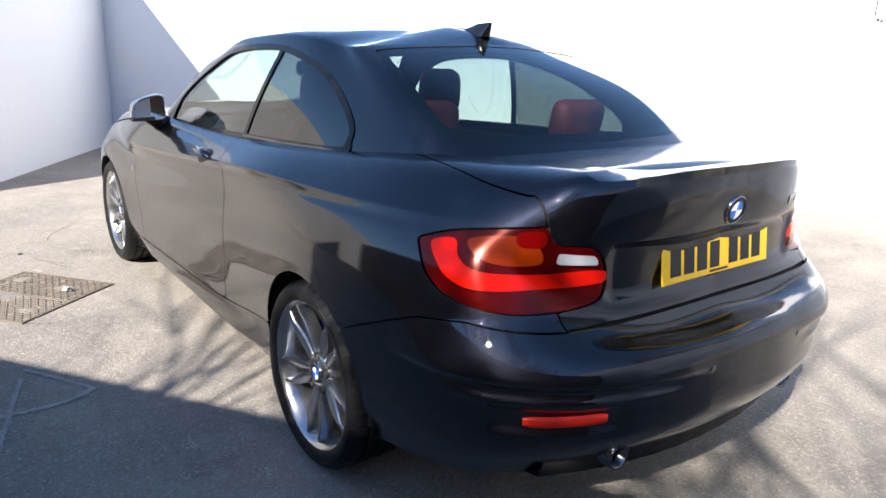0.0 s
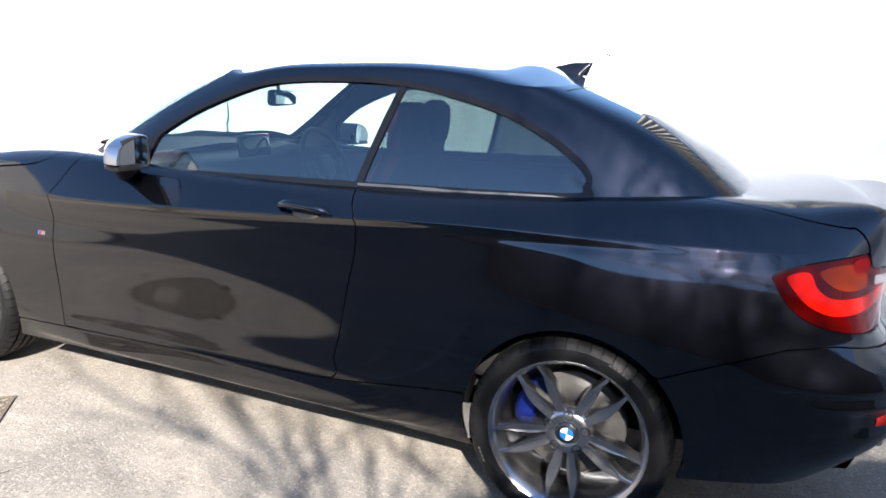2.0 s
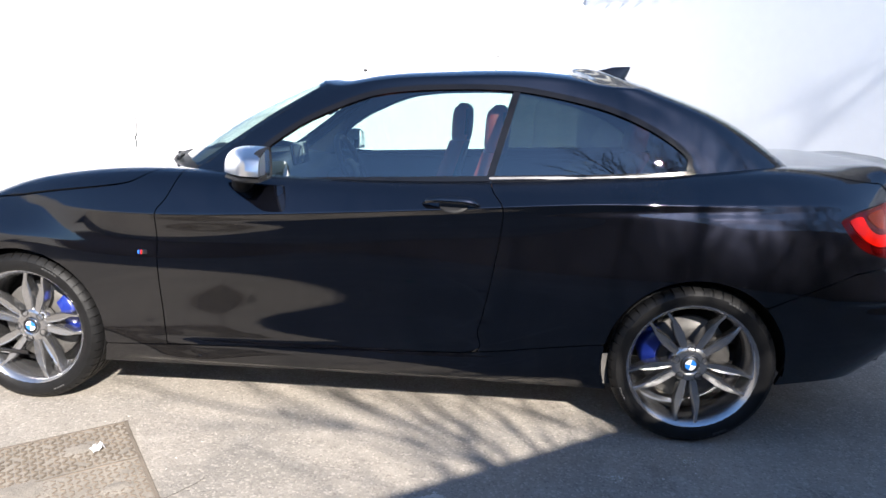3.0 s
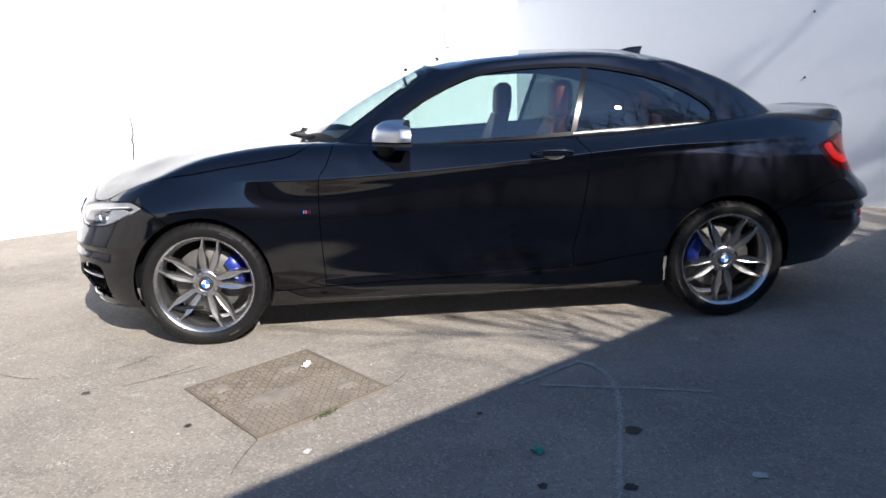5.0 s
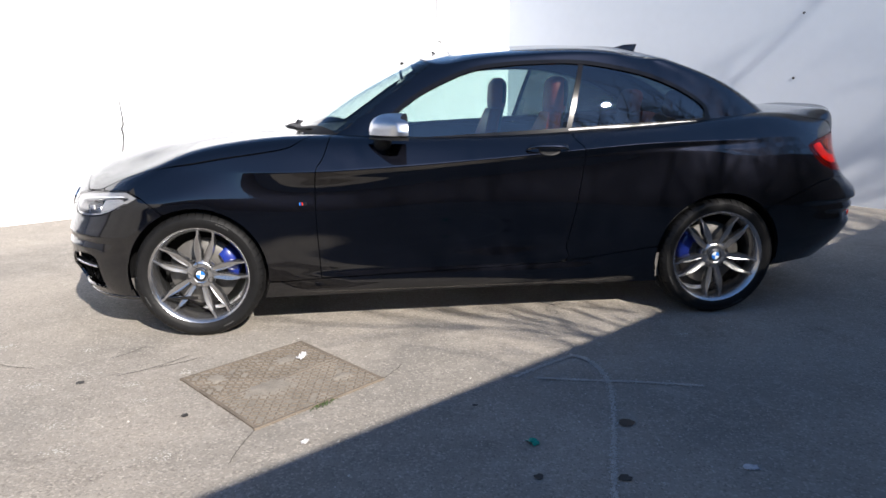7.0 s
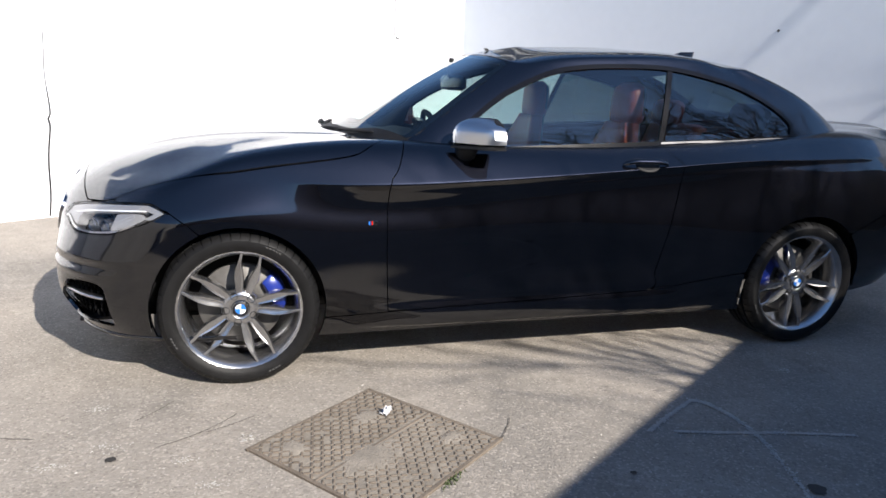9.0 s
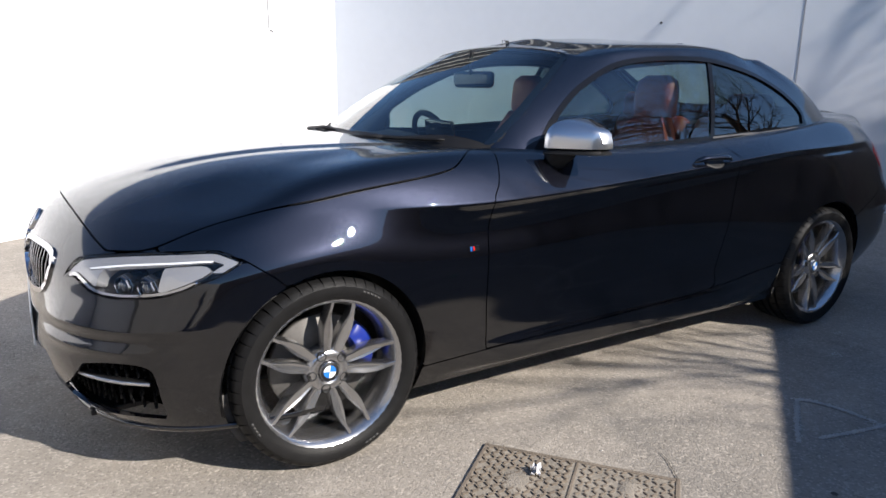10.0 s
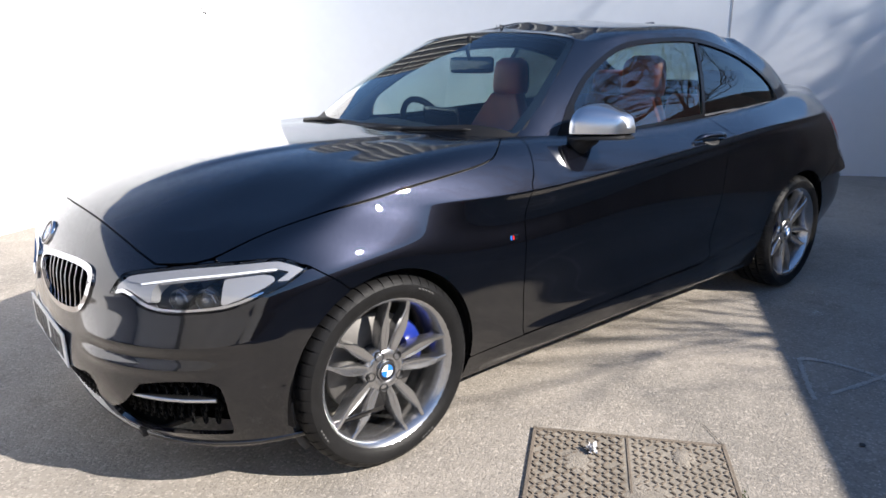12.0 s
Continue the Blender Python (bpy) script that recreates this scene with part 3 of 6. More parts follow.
FBUMPER = xz(sdf([(-2.4, 0.05), (-2.4, 0.9), (-1.82, 0.9), (-1.80, 0.722), (-1.60, 0.722), (-1.52, 0.665), (-1.45, 0.60), (-1.40, 0.5), (-1.35, 0.05)]))
RBUMPER = xz(sdf([(2.6, 0.05), (2.6, 0.70), (2.2, 0.70), (2.02, 0.715), (1.90, 0.70), (1.83, 0.672), (1.66, 0.60), (1.45, 0.5), (1.45, 0.05)]))


def diag(x0, w0, dx, dw):
    return lambda g: np.stack([(g[..., 0] - x0) * dx + (g[..., 1] - w0) * dw, g[..., 2]], -1)


HL_AX = diag(-1.99, 0.43, 0.716, 0.698)
HL_OUT = closed_curve([(0.0, 0.645), (0.032, 0.693), (0.075, 0.711), (0.23, 0.730), (0.45, 0.745), (0.507, 0.739), (0.556, 0.714), (0.51, 0.682), (0.445, 0.655), (0.363, 0.626), (0.234, 0.614), (0.14, 0.619), (0.09, 0.637), (0.05, 0.655)], 6, (0, 6))
HL = sdf(HL_OUT)
HEADLAMP = lambda g: np.where(g[..., 0] < -1.3, HL(HL_AX(g)), -1.0)
TL_AX = diag(1.83, 0.78, 0.715, -0.70)
TL = sdf(closed_curve([(0.0, 0.885), (0.11, 0.918), (0.325, 0.943), (0.350, 0.90), (0.446, 0.887), (0.476, 0.80), (0.435, 0.750), (0.24, 0.742), (0.10, 0.763), (0.03, 0.81)], 6, (0, 2)))
TAILLAMP = lambda g: np.where(g[..., 0] > 1.3, TL(TL_AX(g)), -1.0)
LID = either(
    both(xy(sdf(closed_curve([(1.45, -0.3), (1.45, 0.615), (1.60, 0.632), (1.75, 0.640), (1.89, 0.634), (1.98, 0.613), (2.034, 0.594), (2.08, 0.586), (2.6, 0.577), (2.6, -0.3)], 4, (0, 1, 8, 9)))), lambda g: g[..., 2] - 0.705, minus(CABIN, 0.0)),
)
GAP = 0.0022
car = tagged(new("car"), "black two-door coupe with grey alloy wheels, parked on the concrete", "car")


def panels():
    lamps = either(HEADLAMP, TAILLAMP)
    bonnet = both(BONNET, HIGH)
    lid = LID
    cabin = both(CABIN, HIGH)
    fb = both(FBUMPER, minus(bonnet))
    rb = RBUMPER
    skirt = SKIRT
    cut = lambda *fs: both(*[minus(f, GAP) for f in fs])
    keep = lambda f: (lambda g: f(g) - GAP)
    cut_panel("bonnet", BODY, both(keep(bonnet), cut(lamps)), PAINT, car, mirror_join=True, label="glossy black bonnet")
    cut_panel("front_bumper", BODY, both(keep(fb), cut(lamps, ARCH_F, bonnet, GRILLES)), PAINT, car, mirror_join=True)
    cut_panel("rear_bumper", BODY, both(keep(rb), cut(lamps, ARCH_R, lid)), PAINT, car, mirror_join=True)
    cut_panel("boot_lid", BODY, both(keep(lid), cut(lamps, cabin, rb)), PAINT, car, mirror_join=True)
    for s in (-1, 1):
        front = lambda g: -0.4 - g[..., 0]
        back = lambda g: g[..., 0] - 0.4
        cut_panel("front_wing", BODY, both(front, cut(DOOR, lamps, ARCH_F, fb, bonnet, cabin, skirt)), PAINT, car, s)
        cut_panel("rear_quarter", BODY, both(back, cut(DOOR, lamps, ARCH_R, rb, lid, cabin, skirt)), PAINT, car, s)
        DOORS[s] = cut_panel("door", BODY, both(keep(DOOR), cut(cabin, skirt)), PAINT, car, s)
        cut_panel("side_skirt", BODY, both(keep(skirt), cut(ARCHES)), PAINT, car, s)
    inner = BODY - grid_normals(BODY) * 0.02
    inner[..., 1] = np.maximum(inner[..., 1], 0)
    cut_panel("inner_shell", inner, cut(lambda g: both(CABIN, HIGH)(g) + 0.02, ARCHES, lambda g: HEADLAMP(g), lambda g: GRILLES(g)), BLACK, car, mirror_join=True, lip=0)


DOORS = {}
AHEAD = lambda g: -1.55 - g[..., 0]
wz = lambda f: (lambda g: f(g[..., [1, 2]]))
KIDNEY_OUT = closed_curve([(0.045, 0.690), (0.12, 0.710), (0.25, 0.716), (0.345, 0.711), (0.392, 0.693), (0.402, 0.65), (0.365, 0.592), (0.312, 0.568), (0.19, 0.562), (0.085, 0.583), (0.042, 0.635)], 5)
KIDNEY = both(wz(sdf(KIDNEY_OUT)), AHEAD)
LOWER = both(wz(sdf(closed_curve([(-0.3, 0.375), (0.30, 0.385), (0.365, 0.416), (0.428, 0.365), (0.405, 0.255), (0.36, 0.235), (-0.3, 0.235)], 4, (0, 2, 6)))), AHEAD)
IN_AX = diag(-2.05, 0.41, 0.716, 0.698)
INTAKE_F = sdf(closed_curve([(0.155, 0.412), (0.25, 0.426), (0.355, 0.422), (0.388, 0.385), (0.396, 0.25), (0.26, 0.252), (0.10, 0.245), (0.045, 0.275), (0.03, 0.31), (0.09, 0.345)], 4, (0, 4, 8)))
INTAKE = both(lambda g: INTAKE_F(IN_AX(g)), AHEAD)
GRILLES = either(KIDNEY, LOWER, INTAKE)
panels()

# greenhouse panels
DLO_PTS = [(-0.385, 0.952), (-0.35, 1.085), (-0.27, 1.145), (-0.16, 1.210), (0.04, 1.292), (0.22, 1.322), (0.45, 1.333), (0.63, 1.330), (0.80, 1.306), (0.99, 1.262), (1.14, 1.202), (1.255, 1.133), (1.303, 1.085), (1.298, 1.052), (1.25, 1.024), (0.56, 0.992), (-0.1, 0.964)]
DLO = xz(sdf(closed_curve(DLO_PTS, 6, (0, 1))))
SIDEWAYS = lambda g: np.where((g[..., 1] > 0.45), 1.0, -1.0)
WS = xy(sdf(closed_curve([(-0.955, -0.3), (-0.955, 0), (-0.91, 0.33), (-0.78, 0.58), (-0.66, 0.69), (-0.48, 0.655), (-0.27, 0.58), (-0.140, 0.520), (-0.165, 0.455), (-0.192, 0.26), (-0.205, 0), (-0.205, -0.3)], 6, (0, 4, 7, 11))))
WS_GLASS = xy(sdf(closed_curve([(-0.895, -0.3), (-0.895, 0), (-0.85, 0.33), (-0.735, 0.57), (-0.645, 0.687), (-0.48, 0.655), (-0.27, 0.58), (-0.140, 0.520), (-0.165, 0.455), (-0.192, 0.26), (-0.205, 0), (-0.205, -0.3)], 6, (0, 4, 7, 11))))
RW = xy(sdf(closed_curve([(1.205, -0.3), (1.205, 0), (1.198, 0.28), (1.163, 0.514), (1.394, 0.566), (1.635, 0.578), (1.735, 0.37), (1.775, 0), (1.775, -0.3)], 6, (0, 3, 5, 8))))
FRONT = lambda g: 0.3 - g[..., 0]
BACK = lambda g: g[..., 0] - 0.5
dlo, ws, rw = both(DLO, SIDEWAYS), both(WS, FRONT), both(RW, BACK)
PILLAR_B = xz(sdf([(0.648, 1.4), (0.675, 1.4), (0.535, 0.9), (0.508, 0.9)]))
PILLAR_X = lambda g: 0.5215 + 0.28 * (g[..., 2] - 0.9)
shell = cut_panel("roof_shell", HOUSE, both(minus(dlo, -0.004), minus(ws, -0.006), minus(rw, -0.006)), PAINT, car, mirror_join=True, lip=0.02)
cowl = both(WS_GLASS, FRONT)
cut_panel("windscreen_cowl", HOUSE, both(ws, minus(lambda g: cowl(g) - 0.006)), BLACK, car, mirror_join=True, lip=0.01, out=0.0, label="black cowl below the windscreen")
cut_panel("windscreen", HOUSE, both(lambda g: ws(g) - 0.004, cowl), SCREEN_GLASS, car, mirror_join=True, lip=0, out=-0.002, label="clear curved windscreen")
cut_panel("rear_window", HOUSE, lambda g: rw(g) - 0.004, REAR_GLASS, car, mirror_join=True, lip=0, out=-0.002, label="dark tinted rear window")
cut_panel("windscreen_border", HOUSE, both(lambda g: ws(g) - 0.002, cowl, minus(lambda g: ws(g) - 0.030)), FRIT, car, mirror_join=True, lip=0, out=-0.006)
cut_panel("rear_window_border", HOUSE, both(lambda g: rw(g) - 0.002, minus(lambda g: rw(g) - 0.040)), FRIT, car, mirror_join=True, lip=0, out=-0.006)
trim = both(lambda g: dlo(g) + 0.011, minus(lambda g: dlo(g) - 0.009))
for s in (-1, 1):
    cut_panel("window_trim", HOUSE, trim, TRIMBLACK, car, s, out=0.004, lip=0.01)
    cut_panel("door_glass", HOUSE, both(lambda g: dlo(g) - 0.008, minus(PILLAR_B), lambda g: PILLAR_X(g) - g[..., 0]), SIDE_GLASS, car, s, lip=0, out=-0.004)
    cut_panel("quarter_glass", HOUSE, both(lambda g: dlo(g) - 0.008, minus(PILLAR_B), lambda g: g[..., 0] - PILLAR_X(g)), DARK_GLASS, car, s, lip=0, out=-0.004)
    cut_panel("door_pillar", HOUSE, both(PILLAR_B, lambda g: dlo(g) + 0.0), TRIMBLACK, car, s, out=0.001)


# ---- wheels ----
def wheel(x, y, r, side, width):
    """An alloy wheel with five twin spokes; local outer face towards -y."""
    rim_r = 0.247
    bm = bmesh.new()
    w = width / 2
    lathe(bm, [(rim_r - 0.004, -w + 0.004), (rim_r + 0.002, -w), (rim_r + 0.002, -w + 0.006), (rim_r - 0.01, -w + 0.016), (rim_r - 0.016, -w + 0.04), (rim_r - 0.026, -w + 0.07), (rim_r - 0.03, w - 0.03), (rim_r, w), (rim_r - 0.024, w - 0.02), (rim_r - 0.036, w - 0.04), (rim_r - 0.034, -w + 0.07), (rim_r - 0.022, -w + 0.03), (rim_r - 0.012, -w + 0.010)], 112, closed=True)
    bmesh.ops.recalc_face_normals(bm, faces=bm.faces)
    rim = part("wheel", sharpen(bm), ALLOY, car, "grey alloy wheel with five twin spokes")
    # tyre: blocks cut into both shoulders and the middle ribs
    bm = bmesh.new()
    t = r
    prof = [(rim_r - 0.008, -w + 0.008, 0), (rim_r + 0.006, -w - 0.004, 0), (rim_r + 0.026, -w - 0.010, 0), (t - 0.028, -w - 0.009, 0), (t - 0.014, -w + 0.001, 0.5), (t - 0.004, -w + 0.016, 1), (t - 0.002, -w * 0.64, 1), (t - 0.010, -w * 0.62, 0), (t - 0.010, -w * 0.54, 0), (t - 0.001, -w * 0.52, 0.7), (t, -w * 0.24, 0.7), (t - 0.010, -w * 0.22, 0), (t - 0.010, -w * 0.12, 0), (t, -w * 0.1, 0)]
    prof = prof + [(a, -b2, c) for a, b2, c in prof[::-1]]
    angles = []
    for k in range(52):
        for f, cut in ((0.0, 0), (0.86, 0), (0.88, 1), (0.98, 1)):
            angles.append((2 * math.pi * (k + f) / 52, cut))
    rings = []
    for a, cut in angles:
        rings.append([bm.verts.new(((rr - 0.006 * c * cut) * math.cos(a + 0.25 * yy), yy, (rr - 0.006 * c * cut) * math.sin(a + 0.25 * yy))) for rr, yy, c in prof])
    for k in range(len(rings)):
        a, b2 = rings[k], rings[(k + 1) % len(rings)]
        for j in range(len(prof) - 1):
            bm.faces.new((a[j], a[j + 1], b2[j + 1], b2[j]))
    bmesh.ops.recalc_face_normals(bm, faces=bm.faces)
    part("tyre", sharpen(bm, 30), TYRE, rim, "black low-profile tyre")
    # faint raised writing on the sidewall, as plain bars
    for a_mid, n_bar in ((1.1, 5), (3.6, 4), (5.2, 4)):
        for i in range(n_bar):
            a = a_mid + 0.05 * (i - n_bar / 2)
            bm = bmesh.new()
            box(bm, (0.012, 0.0016, 0.007), (0, 0, 0), m=Matrix.Translation(((rim_r + 0.034) * math.cos(a), -w - 0.0105, (rim_r + 0.034) * math.sin(a))) @ Matrix.Rotation(-a + math.pi / 2, 4, "Y"))
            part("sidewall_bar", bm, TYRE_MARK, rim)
    # five pairs of blades: joined at the hub, leaf-shaped with a raised ridge on each edge, thin struts at the rim
    marks = (0.0, 0.2, 0.4, 0.55, 0.68, 0.8, 0.9, 1.0)
    edge_out = (0.026, 0.036, 0.047, 0.050, 0.049, 0.0455, 0.044, 0.045)
    edge_in = (0.003, 0.004, 0.008, 0.0155, 0.0245, 0.0315, 0.0315, 0.030)
    for k in range(5):
        a0 = (radians(78) if x < 0 else -math.pi / 2) + 2 * math.pi * k / 5
        bm = bmesh.new()
        for sg in (-1, 1):
            rows = []
            for i in range(19):
                f = i / 18
                rad = 0.044 + f * (rim_r - 0.009 - 0.044)
                o1, o0 = float(np.interp(f, marks, edge_out)), float(np.interp(f, marks, edge_in))
                dep = -w + 0.013 + 0.026 * (1 - f) ** 1.5
                leaf = math.sin(math.pi * min(f / 0.8, 1)) ** 0.8
                wide = o1 - o0
                row = []
                for off, d in ((o1, 0.046), (o1, 0.007), (o1 - 0.0025, 0.0), (o1 - 0.0065, 0.0008), (o1 - 0.012 - 0.15 * max(wide - 0.014, 0), 0.0045 * leaf + 0.001), (o0 + 0.30 * wide, 0.0065 * leaf + 0.001), (o0 + 0.0035, 0.003 * leaf + 0.0015), (o0, 0.007 * leaf + 0.006), (o0, 0.046)):
                    off = sg * max(min(off, o1), o0)
                    row.append(bm.verts.new((off * math.sin(a0) + rad * math.cos(a0), dep + d, rad * math.sin(a0) - off * math.cos(a0))))
                rows.append(row)
            for a, b in zip(rows, rows[1:]):
                for j in range(8):
                    bm.faces.new((a[j], a[j + 1], b[j + 1], b[j]))
            bm.faces.new(rows[0])
            bm.faces.new(rows[-1])
        bmesh.ops.recalc_face_normals(bm, faces=bm.faces)
        part("spoke", sharpen(bm, 22), ALLOY, rim)
    bm = bmesh.new()
    lathe(bm, [(0.0, -w + 0.036), (0.036, -w + 0.036), (0.040, -w + 0.030), (0.062, -w + 0.034), (0.078, -w + 0.046), (0.080, -w + 0.09), (0.0, -w + 0.09)], 40)
    part("hub", sharpen(bm), ALLOY, rim)
    for k in range(5):
        a = (radians(78) if x < 0 else -math.pi / 2) + 2 * math.pi * (k + 0.5) / 5
        bm = bmesh.new()
        lathe(bm, [(0.0, -w + 0.034), (0.006, -w + 0.034), (0.009, -w + 0.038), (0.009, -w + 0.05), (0.0135, -w + 0.052), (0.0135, -w + 0.03), (0.0155, -w + 0.03), (0.0155, -w + 0.06)], 14, at=(0.058 * math.cos(a), 0, 0.058 * math.sin(a)))
        part("wheel_bolt", bm, BLACK, rim)
    roundel(rim, Matrix.Translation((0, -w + 0.028, 0)) @ Matrix.Rotation(radians(90), 4, "X"), 0.033, 0.15 * side)
    bm = bmesh.new()
    lathe(bm, [(0.07, 0.0), (0.168, 0.0), (0.170, 0.004), (0.170, 0.026), (0.07, 0.03)], 56)
    part("brake_disc", sharpen(bm), DISC, rim, "steel brake disc")
    bm = bmesh.new()
    n = 12
    rows = []
    a_mid = radians(20 if x < 0 else 160)
    for i in range(n + 1):
        a = a_mid + radians(52) * (i / n - 0.5)
        e = 0.010 * (abs(i / n - 0.5) * 2) ** 3
        rows.append([bm.verts.new((rr * math.cos(a), dd, rr * math.sin(a))) for rr, dd in ((0.112 + e, -0.018), (0.125, -0.034 + e), (0.172, -0.034 + e), (0.186 - e, -0.018), (0.186 - e, 0.05), (0.112 + e, 0.05))])
    for a, b in zip(rows, rows[1:]):
        for j in range(6):
            bm.faces.new((a[j], a[(j + 1) % 6], b[(j + 1) % 6], b[j]))
    bm.faces.new(rows[0][::-1])
    bm.faces.new(rows[-1])
    bmesh.ops.recalc_face_normals(bm, faces=bm.faces)
    part("brake_caliper", sharpen(bm, 50), BLUE, rim, "blue-painted brake caliper")
    rim.matrix_local = Matrix.Translation((x, y, r)) @ (Matrix() if side < 0 else Matrix.Rotation(math.pi, 4, "Z"))
    return rim


def roundel(parent, m, r, turn=0.0):
    """A round enamel badge: dark ring, quarters of blue and white, thin bright edge; local +z outward."""
    bm = bmesh.new()
    lathe(bm, [(0, 0), (r * 0.97, 0), (r, -0.001), (r, -0.006)], 36, axis="z")
    ring = part("badge", bm, [INK], parent, "round enamel badge, black ring, blue and white quarters")
    ring.matrix_local = m
    bm = bmesh.new()
    for k in range(4):
        c = bm.verts.new((0, 0, 0.0012))
        arc = [bm.verts.new((0.64 * r * math.cos(turn + math.pi / 2 * (k + i / 8)), 0.64 * r * math.sin(turn + math.pi / 2 * (k + i / 8)), 0.0012)) for i in range(9)]
        for i in range(8):
            f = bm.faces.new((c, arc[i], arc[i + 1]))
            f.material_index = k % 2
    bm2 = bm
    face = new("badge_face", to_mesh("badge_face", bm2, [ROUNDBLUE, WHITE], False))
    lathe_bm = bmesh.new()
    lathe(lathe_bm, [(0.93 * r, 0.0008), (0.95 * r, 0.0022), (1.0 * r, 0.0012), (1.01 * r, -0.006)], 36, axis="z")
    edge = new("badge_rim", to_mesh("badge_rim", lathe_bm, CHROME))
    for o in (face, edge):
        if parent is car:
            o.parent = ring
        else:
            o.parent = parent
            o.matrix_local = m
    return ring


for sgn in (-1, 1):
    wheel(AXLE_F, sgn * 0.738, R_F, sgn, 0.215)
    wheel(AXLE_R, sgn * 0.742, R_R, sgn, 0.225)

# wheel-arch liners and floor pan
for sgn in (-1, 1):
    for ax in (AXLE_F, AXLE_R):
        bm = bmesh.new()
        n = 28
        rows = []
        for i in range(n + 1):
            a = -0.12 + (math.pi + 0.34) * i / n
            rows.append([bm.verts.new((ax + rr * math.cos(a), sgn * yy, 0.325 + rr * math.sin(a))) for rr, yy in ((0.342, 0.835), (0.352, 0.80), (0.352, 0.50), (0.10, 0.495))])
        for a, b in zip(rows, rows[1:]):
            for j in range(3):
                bm.faces.new((a[j], a[j + 1], b[j + 1], b[j]))
        part("arch_liner", bm, BLACK, car)
bm = bmesh.new()
box(bm, (3.9, 1.0, 0.06), (0.1, 0, 0.24), 0.02)
box(bm, (1.9, 1.5, 0.06), (0.0, 0, 0.22), 0.02)
part("floor_pan", bm, BLACK, car)

# ---- car details ----
BODY_N, HOUSE_N = grid_normals(BODY), grid_normals(HOUSE)


def surf(grid, normals, axes, at, ok):
    """The place and normal on a lofted grid at two given coordinates, by the nearest few grid points."""
    d = (grid[..., axes[0]] - at[0]) ** 2 + (grid[..., axes[1]] - at[1]) ** 2
    d = np.where(ok(grid), d, 1e9).ravel()
    near = np.argsort(d)[:5]
    w = 1 / (d[near] + 1e-6)
    w /= w.sum()
    p, n = (grid.reshape(-1, 3)[near] * w[:, None]).sum(0), (normals.reshape(-1, 3)[near] * w[:, None]).sum(0)
    p[axes[0]], p[axes[1]] = at
    return Vector(p), Vector(n).normalized()


def frame_at(p, n, side, up=(0, 0, 1)):
    """Axes at a place of the body: local z outward, local y up. side -1 is the car's left."""
    p, n = Vector((p.x, side * p.y, p.z)), Vector((n.x, side * n.y, n.z)).normalized()
    x = Vector(up).cross(n).normalized()
    y = n.cross(x)
    m = Matrix((x, y, n)).transposed().to_4x4()
    return Matrix.Translation(p) @ m


front_ok, back_ok = (lambda g: g[..., 0] < -1.5), (lambda g: g[..., 0] > 1.6)

# grilles: a black sheet behind every opening, painted for its shaded depth
cut_panel("grille_backing", BODY, lambda g: either(KIDNEY, LOWER, INTAKE)(g) + 0.03, VOID, car, out=-0.07, lip=0, mirror_join=True)
ring = both(lambda g: KIDNEY(g) + 0.004, minus(lambda g: KIDNEY(g) - 0.012))
for s in (-1, 1):
    kid = cut_panel("kidney_grille", BODY, ring, CHROME, car, s, out=0.007, lip=0.03, label="chrome-framed kidney grille")
    for k in range(9):
        wpos = 0.078 + 0.0355 * k
        span = [z for z in np.linspace(0.54, 0.73, 96) if sdf(KIDNEY_OUT)(np.array([wpos, z])) > 0.003]
        bm = bmesh.new()
        rows = []
        for i in range(9):
            z = span[0] + (span[-1] - span[0]) * i / 8
            p, n = surf(BODY, BODY_N, (1, 2), (wpos + 0.004 * math.sin(math.pi * i / 8), z), front_ok)
            rows.append([bm.verts.new((p.x + dx, s * (p.y + dw), p.z)) for dx, dw in ((0.045, -0.0015), (0.010, -0.0022), (0.007, 0.0), (0.010, 0.0022), (0.045, 0.0015))])
        for a, b in zip(rows, rows[1:]):
            for j in range(4):
                fc = bm.faces.new((a[j], a[j + 1], b[j + 1], b[j]))
                # flanks take the unlit black: shade between the slats put into colour
                fc.material_index = 0 if j in (1, 2) else 1
        part("grille_slat", bm, [SLAT, VOID], kid)
    # side intake: silver blade and a dark mesh
    bm = bmesh.new()
    rows = []
    for i in range(13):
        f = i / 12
        p, n = surf(BODY, BODY_N, (1, 2), (0.555 + 0.195 * f, 0.372 - 0.01 * f), front_ok)
        o = n * -0.014
        rows.append([bm.verts.new((p.x + o.x + dx * n.x, s * (p.y + o.y + dx * n.y), p.z + dz)) for dx, dz in ((-0.03, -0.004), (0.0, -0.006), (0.004, 0.0), (0.0, 0.006), (-0.03, 0.004))])
    for a, b in zip(rows, rows[1:]):
        for j in range(4):
            bm.faces.new((a[j], a[j + 1], b[j + 1], b[j]))
    part("intake_blade", bm, SATIN, car, "silver blade across the side intake")
    bm = bmesh.new()
    for r in range(6):
        for c in range(12):
            p, n = surf(BODY, BODY_N, (1, 2), (0.46 + 0.026 * c + 0.013 * (r % 2), 0.262 + 0.03 * r), front_ok)
            q = p - n * 0.045
            lathe(bm, [(0.0165, 0.004), (0.0138, -0.003), (0.0185, -0.003)], 6, axis="x", at=(q.x, s * q.y, q.z), closed=True)
    tagged(part("intake_mesh", bm, DARKMESH, car), kind="stuff")
bm = bmesh.new()
